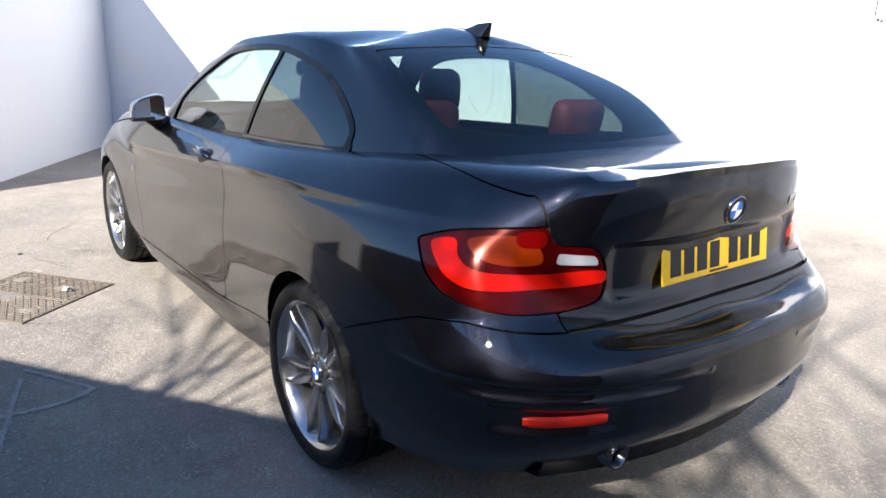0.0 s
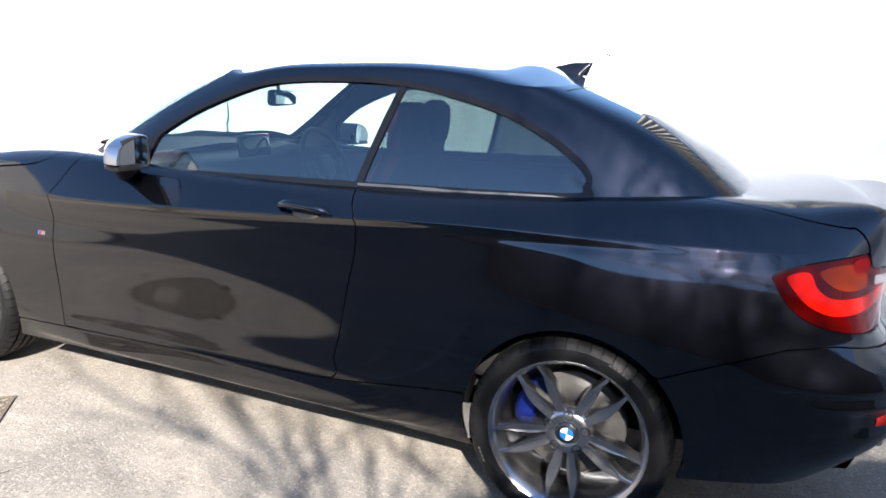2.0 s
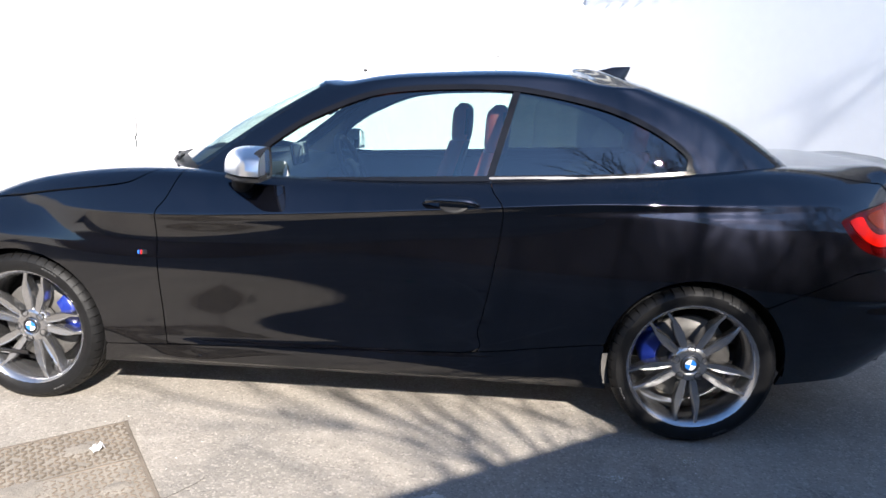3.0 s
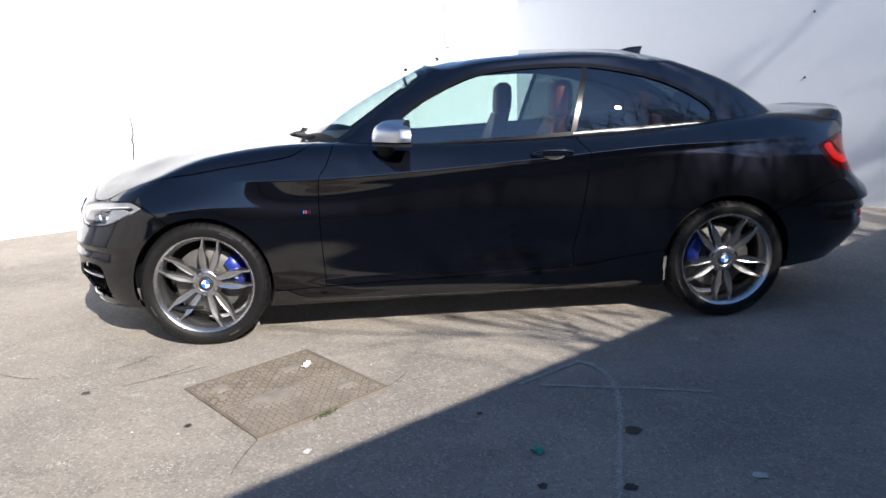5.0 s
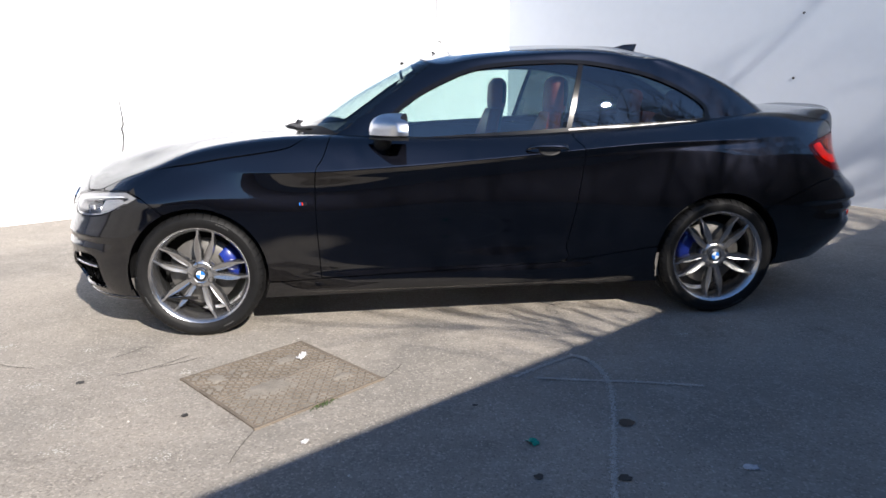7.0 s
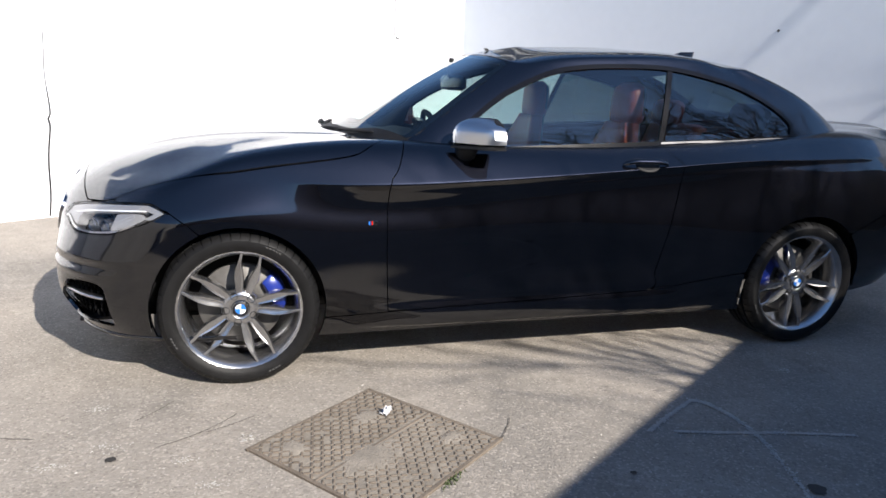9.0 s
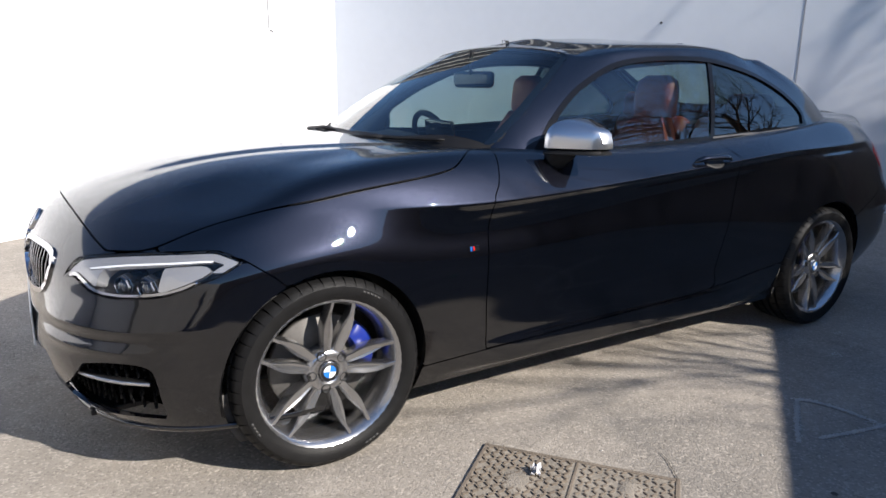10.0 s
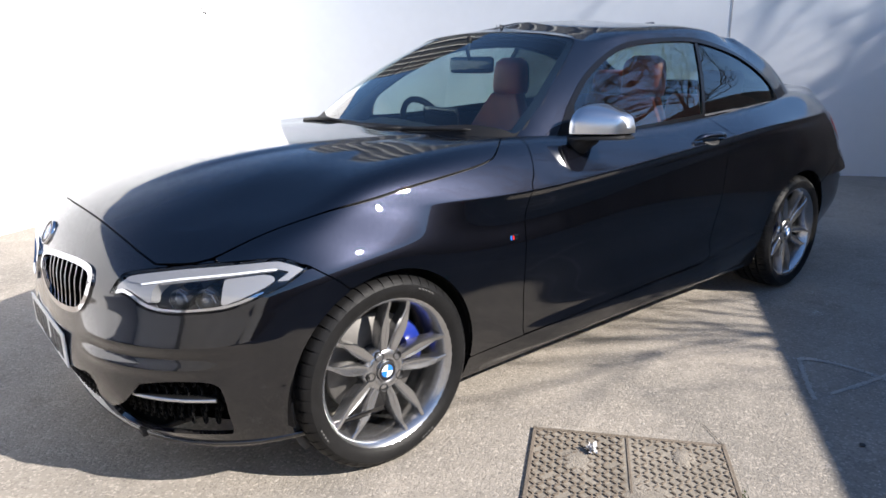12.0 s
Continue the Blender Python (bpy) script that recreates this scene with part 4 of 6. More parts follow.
for r in range(5):
    for c in range(-13, 14):
        p, n = surf(BODY, BODY_N, (1, 2), (abs(0.028 * c + 0.014 * (r % 2)), 0.25 + 0.03 * r), front_ok)
        lathe(bm, [(0.0165, 0.005), (0.014, -0.004), (0.019, -0.004)], 6, axis="x", at=(p.x + 0.03, 0.028 * c + 0.014 * (r % 2), p.z), closed=True)
tagged(part("lower_grille_mesh", bm, DARKMESH, car, "black honeycomb lower grille"), kind="stuff")
# front splitter edge under the nose
bm = bmesh.new()
rows = []
for i in range(-30, 31):
    f = abs(i) / 30
    k = int(f * 75)
    p = BODY[k, 1]
    rows.append([bm.verts.new((p[0] + dx, math.copysign(p[1], i), p[2] + dz)) for dx, dz in ((0.03, 0.006), (-0.008, 0.006), (-0.012, -0.002), (-0.004, -0.010), (0.05, -0.010))])
for a, b in zip(rows, rows[1:]):
    for j in range(4):
        bm.faces.new((a[j], a[j + 1], b[j + 1], b[j]))
bmesh.ops.recalc_face_normals(bm, faces=bm.faces)
part("front_lip", bm, GLOSSBLACK, car)
# unseen trays added to stop light leaking through under the bumpers
bm = bmesh.new()
box(bm, (0.62, 1.0, 0.02), (-1.70, 0, 0.205), 0.005)
part("undertray", bm, BLACK, car)
bm = bmesh.new()
box(bm, (0.55, 0.9, 0.02), (1.80, 0, 0.285), 0.005)
part("undertray", bm, BLACK, car)


def plate(x, z, lean, way, material, label):
    """A number plate .52 by .111 m; its writing stands as plain bars."""
    bm = bmesh.new()
    box(bm, (0.52, 0.111, 0.006), (0, 0, 0), 0.002)
    ob = part("number_plate", bm, material, car, label, smooth=False)
    ob.matrix_local = Matrix.Translation((x, 0, z)) @ Matrix.Rotation(radians(90 if way > 0 else -90), 4, "Z") @ Matrix.Rotation(radians(90 - lean), 4, "X")
    for i in range(7):
        u = (-0.205 + 0.061 * i) + (0.033 if i > 3 else 0)
        bm = bmesh.new()
        box(bm, (0.046, 0.074, 0.0016), (u, 0, 0.0034))
        part("plate_bar", bm, INK, ob, smooth=False)
    bm = bmesh.new()
    box(bm, (0.09, 0.006, 0.0012), (0, -0.046, 0.0034))
    part("plate_bar", bm, INK, ob, smooth=False)


plate(-2.134, 0.430, 0, -1, PLATEWHITE, "white front number plate")
plate(2.195, 0.822, 8, 1, YELLOW, "yellow rear number plate")

# headlamps
for s in (-1, 1):
    lamp = cut_panel("headlamp", BODY, lambda g: HEADLAMP(g) - 0.003, LENS, car, s, out=0.001, lip=0.0, label="clear headlamp with twin projectors and a bright brow")
    cut_panel("headlamp_housing", BODY, lambda g: HEADLAMP(g) + 0.03, LAMPDARK, lamp, s, out=-0.10, lip=0)
    cut_panel("headlamp_edge", BODY, both(lambda g: HEADLAMP(g) + 0.001, minus(lambda g: HEADLAMP(g) - 0.002)), GLOSSBLACK, lamp, s, out=-0.001, lip=0.06)
    brow = sdf(closed_curve([(0.045, 0.692), (0.08, 0.705), (0.23, 0.724), (0.45, 0.739), (0.50, 0.733), (0.547, 0.714), (0.508, 0.688), (0.480, 0.690), (0.512, 0.711), (0.485, 0.718), (0.45, 0.721), (0.23, 0.704), (0.10, 0.686)], 4, (0, 5, 6, 7, 8)))
    cut_panel("headlamp_brow", BODY, lambda g: np.where(g[..., 0] < -1.3, brow(HL_AX(g)), -1.0), LAMPGREY, lamp, s, out=-0.005, lip=0.03, label="pale daytime-running light brow")
    brow_line = sdf(closed_curve([(0.10, 0.686), (0.23, 0.704), (0.45, 0.721), (0.485, 0.718), (0.485, 0.713), (0.45, 0.716), (0.23, 0.699), (0.10, 0.681)], 4, (0, 3, 4, 7)))
    cut_panel("brow_line", BODY, lambda g: np.where(g[..., 0] < -1.3, brow_line(HL_AX(g)), -1.0), CHROMEWHITE, lamp, s, out=-0.004, lip=0.02)
    rim_low = sdf(closed_curve([(0.02, 0.652), (0.05, 0.659), (0.09, 0.642), (0.14, 0.624), (0.234, 0.619), (0.363, 0.631), (0.445, 0.660), (0.44, 0.665), (0.36, 0.638), (0.234, 0.626), (0.145, 0.631), (0.095, 0.650), (0.05, 0.668), (0.022, 0.662)], 4))
    cut_panel("headlamp_sill", BODY, lambda g: np.where(g[..., 0] < -1.3, rim_low(HL_AX(g)), -1.0), CHROME, lamp, s, out=-0.004, lip=0.05)
    inner_end = sdf(closed_curve([(0.015, 0.66), (0.036, 0.687), (0.075, 0.700), (0.165, 0.705), (0.14, 0.675), (0.135, 0.640), (0.10, 0.652), (0.05, 0.670)], 4))
    cut_panel("headlamp_inner_panel", BODY, lambda g: np.where(g[..., 0] < -1.3, inner_end(HL_AX(g)), -1.0), LAMPGREY, lamp, s, out=-0.008, lip=0.04)
    for a, r in ((0.205, 0.033), (0.29, 0.036)):
        d = Vector((-0.80, s * 0.58, -0.06)).normalized()
        hit = np.unravel_index(np.argmin(((HL_AX(BODY) - np.array([a, 0.668])) ** 2).sum(-1) + (BODY[..., 0] > -1.3) * 9), BODY.shape[:2])
        at = BODY[hit] - BODY_N[hit] * 0.055
        at = Vector((at[0], s * at[1], at[2]))
        m = Matrix.Translation(at) @ d.to_track_quat("Z", "Y").to_matrix().to_4x4()
        bm = bmesh.new()
        lathe(bm, [(r * 0.80, 0.026), (r * 0.86, 0.030), (r * 0.92, 0.026), (r * 0.92, 0.018), (r * 0.98, 0.016), (r, 0.012), (r, -0.05)], 8, axis="z")
        bmesh.ops.transform(bm, matrix=m, verts=bm.verts)
        part("projector_ring", sharpen(bm, 20), GLOSSCHROME, lamp)
        bm = bmesh.new()
        lathe(bm, [(0.0005, 0.034), (r * 0.3, 0.031), (r * 0.55, 0.022), (r * 0.72, 0.006), (r * 0.72, -0.03)], 26, axis="z")
        bmesh.ops.transform(bm, matrix=m, verts=bm.verts)
        part("projector_lens", bm, PROJECTOR, lamp)
    side_box = sdf(closed_curve([(0.335, 0.705), (0.44, 0.712), (0.475, 0.695), (0.41, 0.66), (0.335, 0.632)], 3, (0, 4)))
    cut_panel("side_reflector", BODY, lambda g: np.where(g[..., 0] < -1.3, side_box(HL_AX(g)), -1.0), LAMPMID, lamp, s, out=-0.02, lip=0.02)

# tail lamps
TLSET = (
    ("lamp_band", [(0.04, 0.885), (0.10, 0.897), (0.112, 0.858), (0.16, 0.832), (0.30, 0.829), (0.462, 0.834), (0.468, 0.803), (0.30, 0.795), (0.15, 0.79), (0.085, 0.81), (0.052, 0.845)], RED_BRIGHT, -0.002),
    ("lower_band", [(0.12, 0.778), (0.30, 0.782), (0.44, 0.787), (0.43, 0.765), (0.25, 0.757), (0.13, 0.766)], RED_DARK, -0.001),
    ("indicator", [(0.135, 0.902), (0.25, 0.917), (0.30, 0.90), (0.315, 0.855), (0.23, 0.848), (0.16, 0.862)], AMBER, -0.002),
    ("upper_block", [(0.255, 0.922), (0.315, 0.93), (0.32, 0.895), (0.26, 0.892)], RED, 0.0),
    ("reverse_lamp", [(0.352, 0.880), (0.444, 0.873), (0.452, 0.850), (0.348, 0.853)], LAMPWHITE, 0.0045),
)
for s in (-1, 1):
    lamp = cut_panel("tail_lamp", BODY, lambda g: TAILLAMP(g) - 0.002, RED_DARK, car, s, out=-0.006, lip=0.04, label="red tail lamp with a curved light band")
    for name, pts, material, o in TLSET:
        f = sdf(closed_curve(pts, 4, (0, 1, 2, 3) if name == "reverse_lamp" else ()))
        cut_panel(name, BODY, lambda g: np.where(g[..., 0] > 1.3, f(TL_AX(g)), -1.0), material, lamp, s, out=o, lip=0.004)
    cut_panel("lamp_lens", BODY, lambda g: TAILLAMP(g) - 0.002, REDLENS, lamp, s, out=0.003, lip=0.0)
    # bumper reflector
    bm = bmesh.new()
    rows = []
    for i in range(11):
        p, n = surf(BODY, BODY_N, (1, 2), (0.695 - 0.018 * i, 0.493 + 0.0006 * i), back_ok)
        e = 0.003 if i in (0, 10) else 0.0
        rows.append([bm.verts.new((p.x + n.x * d, s * (p.y + n.y * d), p.z + dz)) for d, dz in ((-0.004, -0.015 + e), (0.005 - e, -0.013 + e), (0.006 - e, 0.012 - e), (-0.004, 0.014 - e))])
    for a, b in zip(rows, rows[1:]):
        for j in range(3):
            bm.faces.new((a[j], a[j + 1], b[j + 1], b[j]))
    bmesh.ops.recalc_face_normals(bm, faces=bm.faces)
    part("bumper_reflector", bm, RED_BRIGHT, car, "red bumper reflector strip")
    # exhaust tip
    bm = bmesh.new()
    lathe(bm, [(0.027, -0.12), (0.030, 0.0), (0.036, 0.004), (0.038, 0.0), (0.038, -0.16)], 32, axis="x")
    ex = part("exhaust_tip", bm, GLOSSCHROME, car, "dark chrome round exhaust tip")
    ex.location = (2.250, s * 0.420, 0.347)
    # parking sensors
    for wz2 in ((0.60, 0.585), (0.22, 0.585)):
        p, n = surf(BODY, BODY_N, (1, 2), wz2, back_ok)
        bm = bmesh.new()
        lathe(bm, [(0, 0.0015), (0.010, 0.0012), (0.0115, -0.002)], 18, axis="z")
        o = part("parking_sensor", bm, GLOSSBLACK, car)
        o.matrix_local = frame_at(p, n, s)
# lower bumper insert
bm = bmesh.new()
rows = []
for i in range(-24, 25):
    f = i / 24
    p, n = surf(BODY, BODY_N, (1, 2), (abs(f) * 0.60, 0.335), back_ok)
    rows.append([bm.verts.new((p.x + dx, math.copysign(p.y, f), zz)) for dx, zz in ((0.006, 0.385 - 0.03 * abs(f) ** 3), (0.012, 0.36), (-0.01, 0.292), (-0.10, 0.275))])
for a, b in zip(rows, rows[1:]):
    for j in range(3):
        bm.faces.new((a[j], a[j + 1], b[j + 1], b[j]))
bmesh.ops.recalc_face_normals(bm, faces=bm.faces)
part("diffuser", bm, BLACK, car, "matt black lower bumper insert")

# boot spoiler, a thin blade along the lid's rear edge
bm = bmesh.new()
cols = [int(np.argmin(abs(V - v))) for v in (0.88, 0.82, 0.77, 0.735, 0.70)]
ii = [i for i in range(len(S)) if BODY[i, cols[3], 0] > 1.9 and BODY[i, cols[3], 1] < 0.572]
run = [(i, -1) for i in ii] + [(i, 1) for i in ii[::-1]]
rows = []
for q, (i, sg) in enumerate(run):
    e = min(1.0, min(q, len(run) - 1 - q) / 24) ** 1.5
    row = []
    for c, lift, back in zip(cols, (-0.003, 0.002, 0.005, 0.006, -0.002), (0, 0, 0.004, 0.014, 0.003)):
        p, n = BODY[i, c], BODY_N[i, c]
        row.append(bm.verts.new((p[0] + n[0] * lift * e + back * e, sg * (p[1] + n[1] * lift * e), p[2] + max(n[2], 0.3) * lift * e + 0.003 * e * (back > 0.01))))
    rows.append(row)
for a, b in zip(rows, rows[1:]):
    for j in range(4):
        bm.faces.new((a[j], a[j + 1], b[j + 1], b[j]))
bmesh.ops.remove_doubles(bm, verts=bm.verts, dist=0.0003)
bmesh.ops.recalc_face_normals(bm, faces=bm.faces)
part("boot_spoiler", sharpen(bm, 40), PAINT, car, "slim black boot-lid spoiler")
# badges
p, n = surf(BODY, BODY_N, (1, 2), (0.0, 0.952), back_ok)
roundel(car, frame_at(p + n * 0.006, n, 1), 0.041)
p, n = surf(BODY, BODY_N, (1, 2), (0.0, 0.745), front_ok)
roundel(car, frame_at(p + n * 0.006, n, 1), 0.041)
for k in range(5):
    p, n = surf(BODY, BODY_N, (1, 2), (0.34 + 0.028 * k, 0.945), back_ok)
    bm = bmesh.new()
    box(bm, (0.020, 0.026, 0.003), (0, 0, 0.001), 0.0008)
    o = part("badge_bar", bm, CHROME, car, smooth=False)
    o.matrix_local = frame_at(p, n, 1)
for s in (-1, 1):
    p, n = surf(BODY, BODY_N, (0, 2), (-0.816, 0.666), lambda g: (g[..., 2] > 0.5) & (g[..., 1] > 0.6))
    bm = bmesh.new()
    box(bm, (0.024, 0.020, 0.003), (0.014, 0, 0.001), 0.001)
    wing = part("wing_badge", bm, CHROME, car, "small chrome wing badge with three colour stripes", smooth=False)
    wing.matrix_local = frame_at(p, n, s) @ Matrix.Scale(0.8, 4)
    for k, mm in enumerate((ROUNDBLUE, STRIPE_NAVY, RED_BRIGHT)):
        bm = bmesh.new()
        box(bm, (0.006, 0.020, 0.003), (-0.018 + 0.0075 * k, 0, 0.001), 0.0005, m=Matrix.Shear("XZ", 4, (0.0, 0.0)))
        part("badge_stripe", bm, mm, wing, smooth=False)
    # door handle: flat black disc painting the bowl's shade, grip and cap
    p, n = surf(BODY, BODY_N, (0, 2), (0.41, 0.896), lambda g: (g[..., 2] > 0.5) & (g[..., 1] > 0.6))
    m = frame_at(p, n, s)
    bm = bmesh.new()
    lathe(bm, [(0.0005, 0.001), (0.035, 0.0015), (0.058, 0.003), (0.06, 0.0)], 28, axis="z")
    bmesh.ops.scale(bm, vec=(0.95, 0.62, 1), verts=bm.verts)
    bowl = part("handle_bowl_shade", bm, BLACK, DOORS[s])
    bowl.matrix_local = m @ Matrix.Translation((0.01, 0.006, 0.0))
    bm = bmesh.new()
    rows = []
    for i in range(15):
        f = i / 14
        u = -0.112 + 0.224 * f
        h = 0.0145 * (1 - (2 * f - 1) ** 6) ** 0.5 * (0.85 + 0.25 * f if s < 0 else 1.1 - 0.25 * f) + 0.001
        o = 0.030 * (1 - abs(2 * f - 1) ** 4) + 0.004
        rows.append([bm.verts.new((u, h * math.sin(t) + 0.004, o + 0.010 * math.cos(t) * min(1, h / 0.012))) for t in [2 * math.pi * k / 10 for k in range(10)]])
    for a, b in zip(rows, rows[1:]):
        for j in range(10):
            bm.faces.new((a[j], a[(j + 1) % 10], b[(j + 1) % 10], b[j]))
    bm.faces.new(rows[0][::-1])
    bm.faces.new(rows[-1])
    bmesh.ops.recalc_face_normals(bm, faces=bm.faces)
    grip = part("door_handle", bm, PAINT, DOORS[s], "body-coloured door handle")
    grip.matrix_local = m
    # door mirror: swept half-shell cap over a black base on a foot
    def shell(bm, y0, y1, grow, zlow, flat):
        n, rows = 14, []
        for i in range(n + 1):
            f = i / n
            e = math.sqrt(max(1 - ((f - 0.86) / 0.14) ** 2, 0)) if f > 0.86 else (0.90 + 0.10 * math.sin(min(f / 0.2, 1) * math.pi / 2))
            y = y0 + (y1 - y0) * f
            xf = -0.488 + 0.135 * f ** 1.25 - grow
            xr = -0.300 + 0.008 * f + grow * 0.4
            xf = xr - (xr - xf) * (0.55 + 0.45 * e)
            zt = 1.098 - 0.050 * f ** 1.6
            zt = zlow + (zt - zlow) * (0.35 + 0.65 * e)
            row = [(xr, zlow)]
            for k in range(13):
                a = math.pi / 2 * k / 12
                row.append((xr - 0.05 - (xr - 0.05 - xf) * math.cos(a) ** 0.72, zlow + (zt - zlow) * math.sin(a) ** 0.72 * flat))
            row.append((xr - 0.012, zlow + (zt - zlow) * flat * 0.985))
            row.append((xr, zlow + (zt - zlow) * flat * 0.94))
            rows.append([bm.verts.new((x, s * y, z)) for x, z in row])
        m2 = len(rows[0])
        for a, b in zip(rows, rows[1:]):
            for j in range(m2):
                bm.faces.new((a[j], a[(j + 1) % m2], b[(j + 1) % m2], b[j]))
        bm.faces.new(rows[0])
        bm.faces.new(rows[-1])
        bmesh.ops.recalc_face_normals(bm, faces=bm.faces)
        return bm

    cap = part("door_mirror", sharpen(shell(bmesh.new(), 0.790, 0.946, 0.0, 0.992, 1.0), 40), SATIN, car, "satin silver door mirror cap")
    part("mirror_base", sharpen(shell(bmesh.new(), 0.786, 0.944, 0.002, 0.970, 0.20), 40), BLACK, cap)
    bm = bmesh.new()
    ring = [(0.797, 0.985), (0.795, 1.04), (0.802, 1.080), (0.83, 1.088), (0.90, 1.066), (0.926, 1.040), (0.930, 1.0), (0.92, 0.982), (0.86, 0.977)]
    curve = closed_curve(ring, 5)
    loops = [[bm.verts.new((xx, s * (0.862 + (yy - 0.862) * sc), 1.030 + (zz - 1.030) * sc)) for yy, zz in curve] for sc, xx in ((1.05, -0.324), (1.05, -0.296), (1.01, -0.292), (1.0, -0.297))]
    for a, b in zip(loops, loops[1:]):
        for j in range(len(a)):
            bm.faces.new((a[j], a[(j + 1) % len(a)], b[(j + 1) % len(a)], b[j]))
    bmesh.ops.recalc_face_normals(bm, faces=bm.faces)
    part("mirror_frame", bm, BLACK, cap)
    bm = bmesh.new()
    face = [bm.verts.new((-0.2965, s * yy, zz)) for yy, zz in curve]
    bm.faces.new(face if s > 0 else face[::-1])
    part("mirror_glass", bm, MIRROR, cap, "mirror glass", smooth=False)
    bm = bmesh.new()
    tube(bm, [(-0.415, s * 0.735, 0.905), (-0.415, s * 0.765, 0.935), (-0.41, s * 0.80, 0.962), (-0.40, s * 0.85, 0.978)], [0.060, 0.052, 0.040, 0.024], 16)
    part("mirror_arm", bm, BLACK, car)
    # black triangle at the front of the door glass
    TRI = xz(sdf([(-0.50, 0.95), (-0.365, 1.09), (-0.34, 1.09), (-0.372, 0.95)]))
    cut_panel("mirror_triangle", HOUSE, both(TRI, SIDEWAYS), TRIMBLACK, car, s, out=0.003, lip=0.006)

# grey strip under the quarter windows, painting the reflection in the black trim
for s in (-1, 1):
    strip = xz(sdf([(0.54, 0.984), (1.26, 1.014), (1.265, 1.024), (0.54, 0.995)]))
    cut_panel("waist_sheen", HOUSE, both(strip, SIDEWAYS), TRIM_SHEEN, car, s, out=0.006, lip=0.008)

# shark-fin aerial: a rounded foot drawn up into a thin blade that overhangs behind
bm = bmesh.new()
rows = []
for i in range(9):
    h = i / 8
    x0, x1 = 0.962 + 0.120 * h ** 1.15, 1.150 + 0.018 * h
    half = 0.034 * (1 - h) ** 0.9 + 0.009
    row = []
    for k in range(18):
        a = 2 * math.pi * k / 18
        f = 0.5 - 0.5 * math.cos(a)
        x = x0 + (x1 - x0) * f
        zb = float(np.interp(x, top[:, 0], top[:, 2])) - 0.005
        row.append(bm.verts.new((x, half * math.copysign(abs(math.sin(a)) ** 0.8, math.sin(a)) * (0.45 + 0.55 * f), zb * (1 - h) + 1.452 * h - 0.004 * h * (1 - f))))
    rows.append(row)
for a, b in zip(rows, rows[1:]):
    for k in range(18):
        bm.faces.new((a[k], a[(k + 1) % 18], b[(k + 1) % 18], b[k]))
bm.faces.new(rows[-1])
bmesh.ops.recalc_face_normals(bm, faces=bm.faces)
part("roof_aerial", sharpen(bm, 50), GLOSSBLACK, car, "black shark-fin roof aerial")

# scuttle and wipers
cut_panel("scuttle_panel", BODY, both(CABIN, lambda g: -0.60 - g[..., 0], HIGH), BLACK, car, lip=0.0, out=-0.004, mirror_join=True)
gi = lambda s0: int(np.argmin(abs(GS - s0)))
for s_from, s_to, sgn, v0, v1 in ((0.04, 0.62, -1, 0.03, 0.05), (0.45, -0.30, 1, 0.045, 0.035)):
    bm = bmesh.new()
    path = []
    for i in range(13):
        q = s_from + (s_to - s_from) * i / 12
        sg = sgn if q >= 0 else -sgn
        vv = int(np.argmin(abs(GV - (v0 + (v1 - v0) * i / 12))))
        p, n = HOUSE[gi(abs(q)), vv], HOUSE_N[gi(abs(q)), vv]
        path.append((p[0] + n[0] * 0.014, sg * (p[1] + n[1] * 0.014), p[2] + n[2] * 0.014))
    tube(bm, path, [0.004] + [0.009] * 11 + [0.004], 6)
    wiper = part("wiper", bm, BLACK, car, "black windscreen wiper")
    bm = bmesh.new()
    tube(bm, [path[6], Vector(path[4]) + Vector((-0.02, 0, 0.012)), Vector(path[0]) + Vector((-0.07, 0, -0.01))], [0.006, 0.009, 0.011], 6)
    part("wiper_arm", bm, BLACK, wiper)

# ---- cabin ----
bm = bmesh.new()
box(bm, (2.2, 1.36, 0.05), (0.35, 0, 0.33), 0.02)
part("cabin_floor", bm, DARKTRIM, car)
lining = HOUSE - HOUSE_N * 0.028
cut_panel("headlining", lining, both(lambda g: np.maximum(g[..., 0] + 0.04, 1.37 - g[..., 2]), minus(dlo, 0.0), minus(ws, 0.0), minus(rw, 0.0)), DARKTRIM, car, lip=0, mirror_join=True)
for s in (-1, 1):
    bm = bmesh.new()
    box(bm, (1.75, 0.04, 0.56), (0.42, s * 0.70, 0.67), 0.018)
    card = part("door_lining", bm, DARKTRIM, car)
    bm = bmesh.new()
    box(bm, (0.62, 0.09, 0.06), (0.20, s * 0.655, 0.74), 0.025)
    part("armrest", bm, LEATHER, card)


def cushion(bm, size, at, bevel, m=None):
    box(bm, size, at, bevel, m, 3)


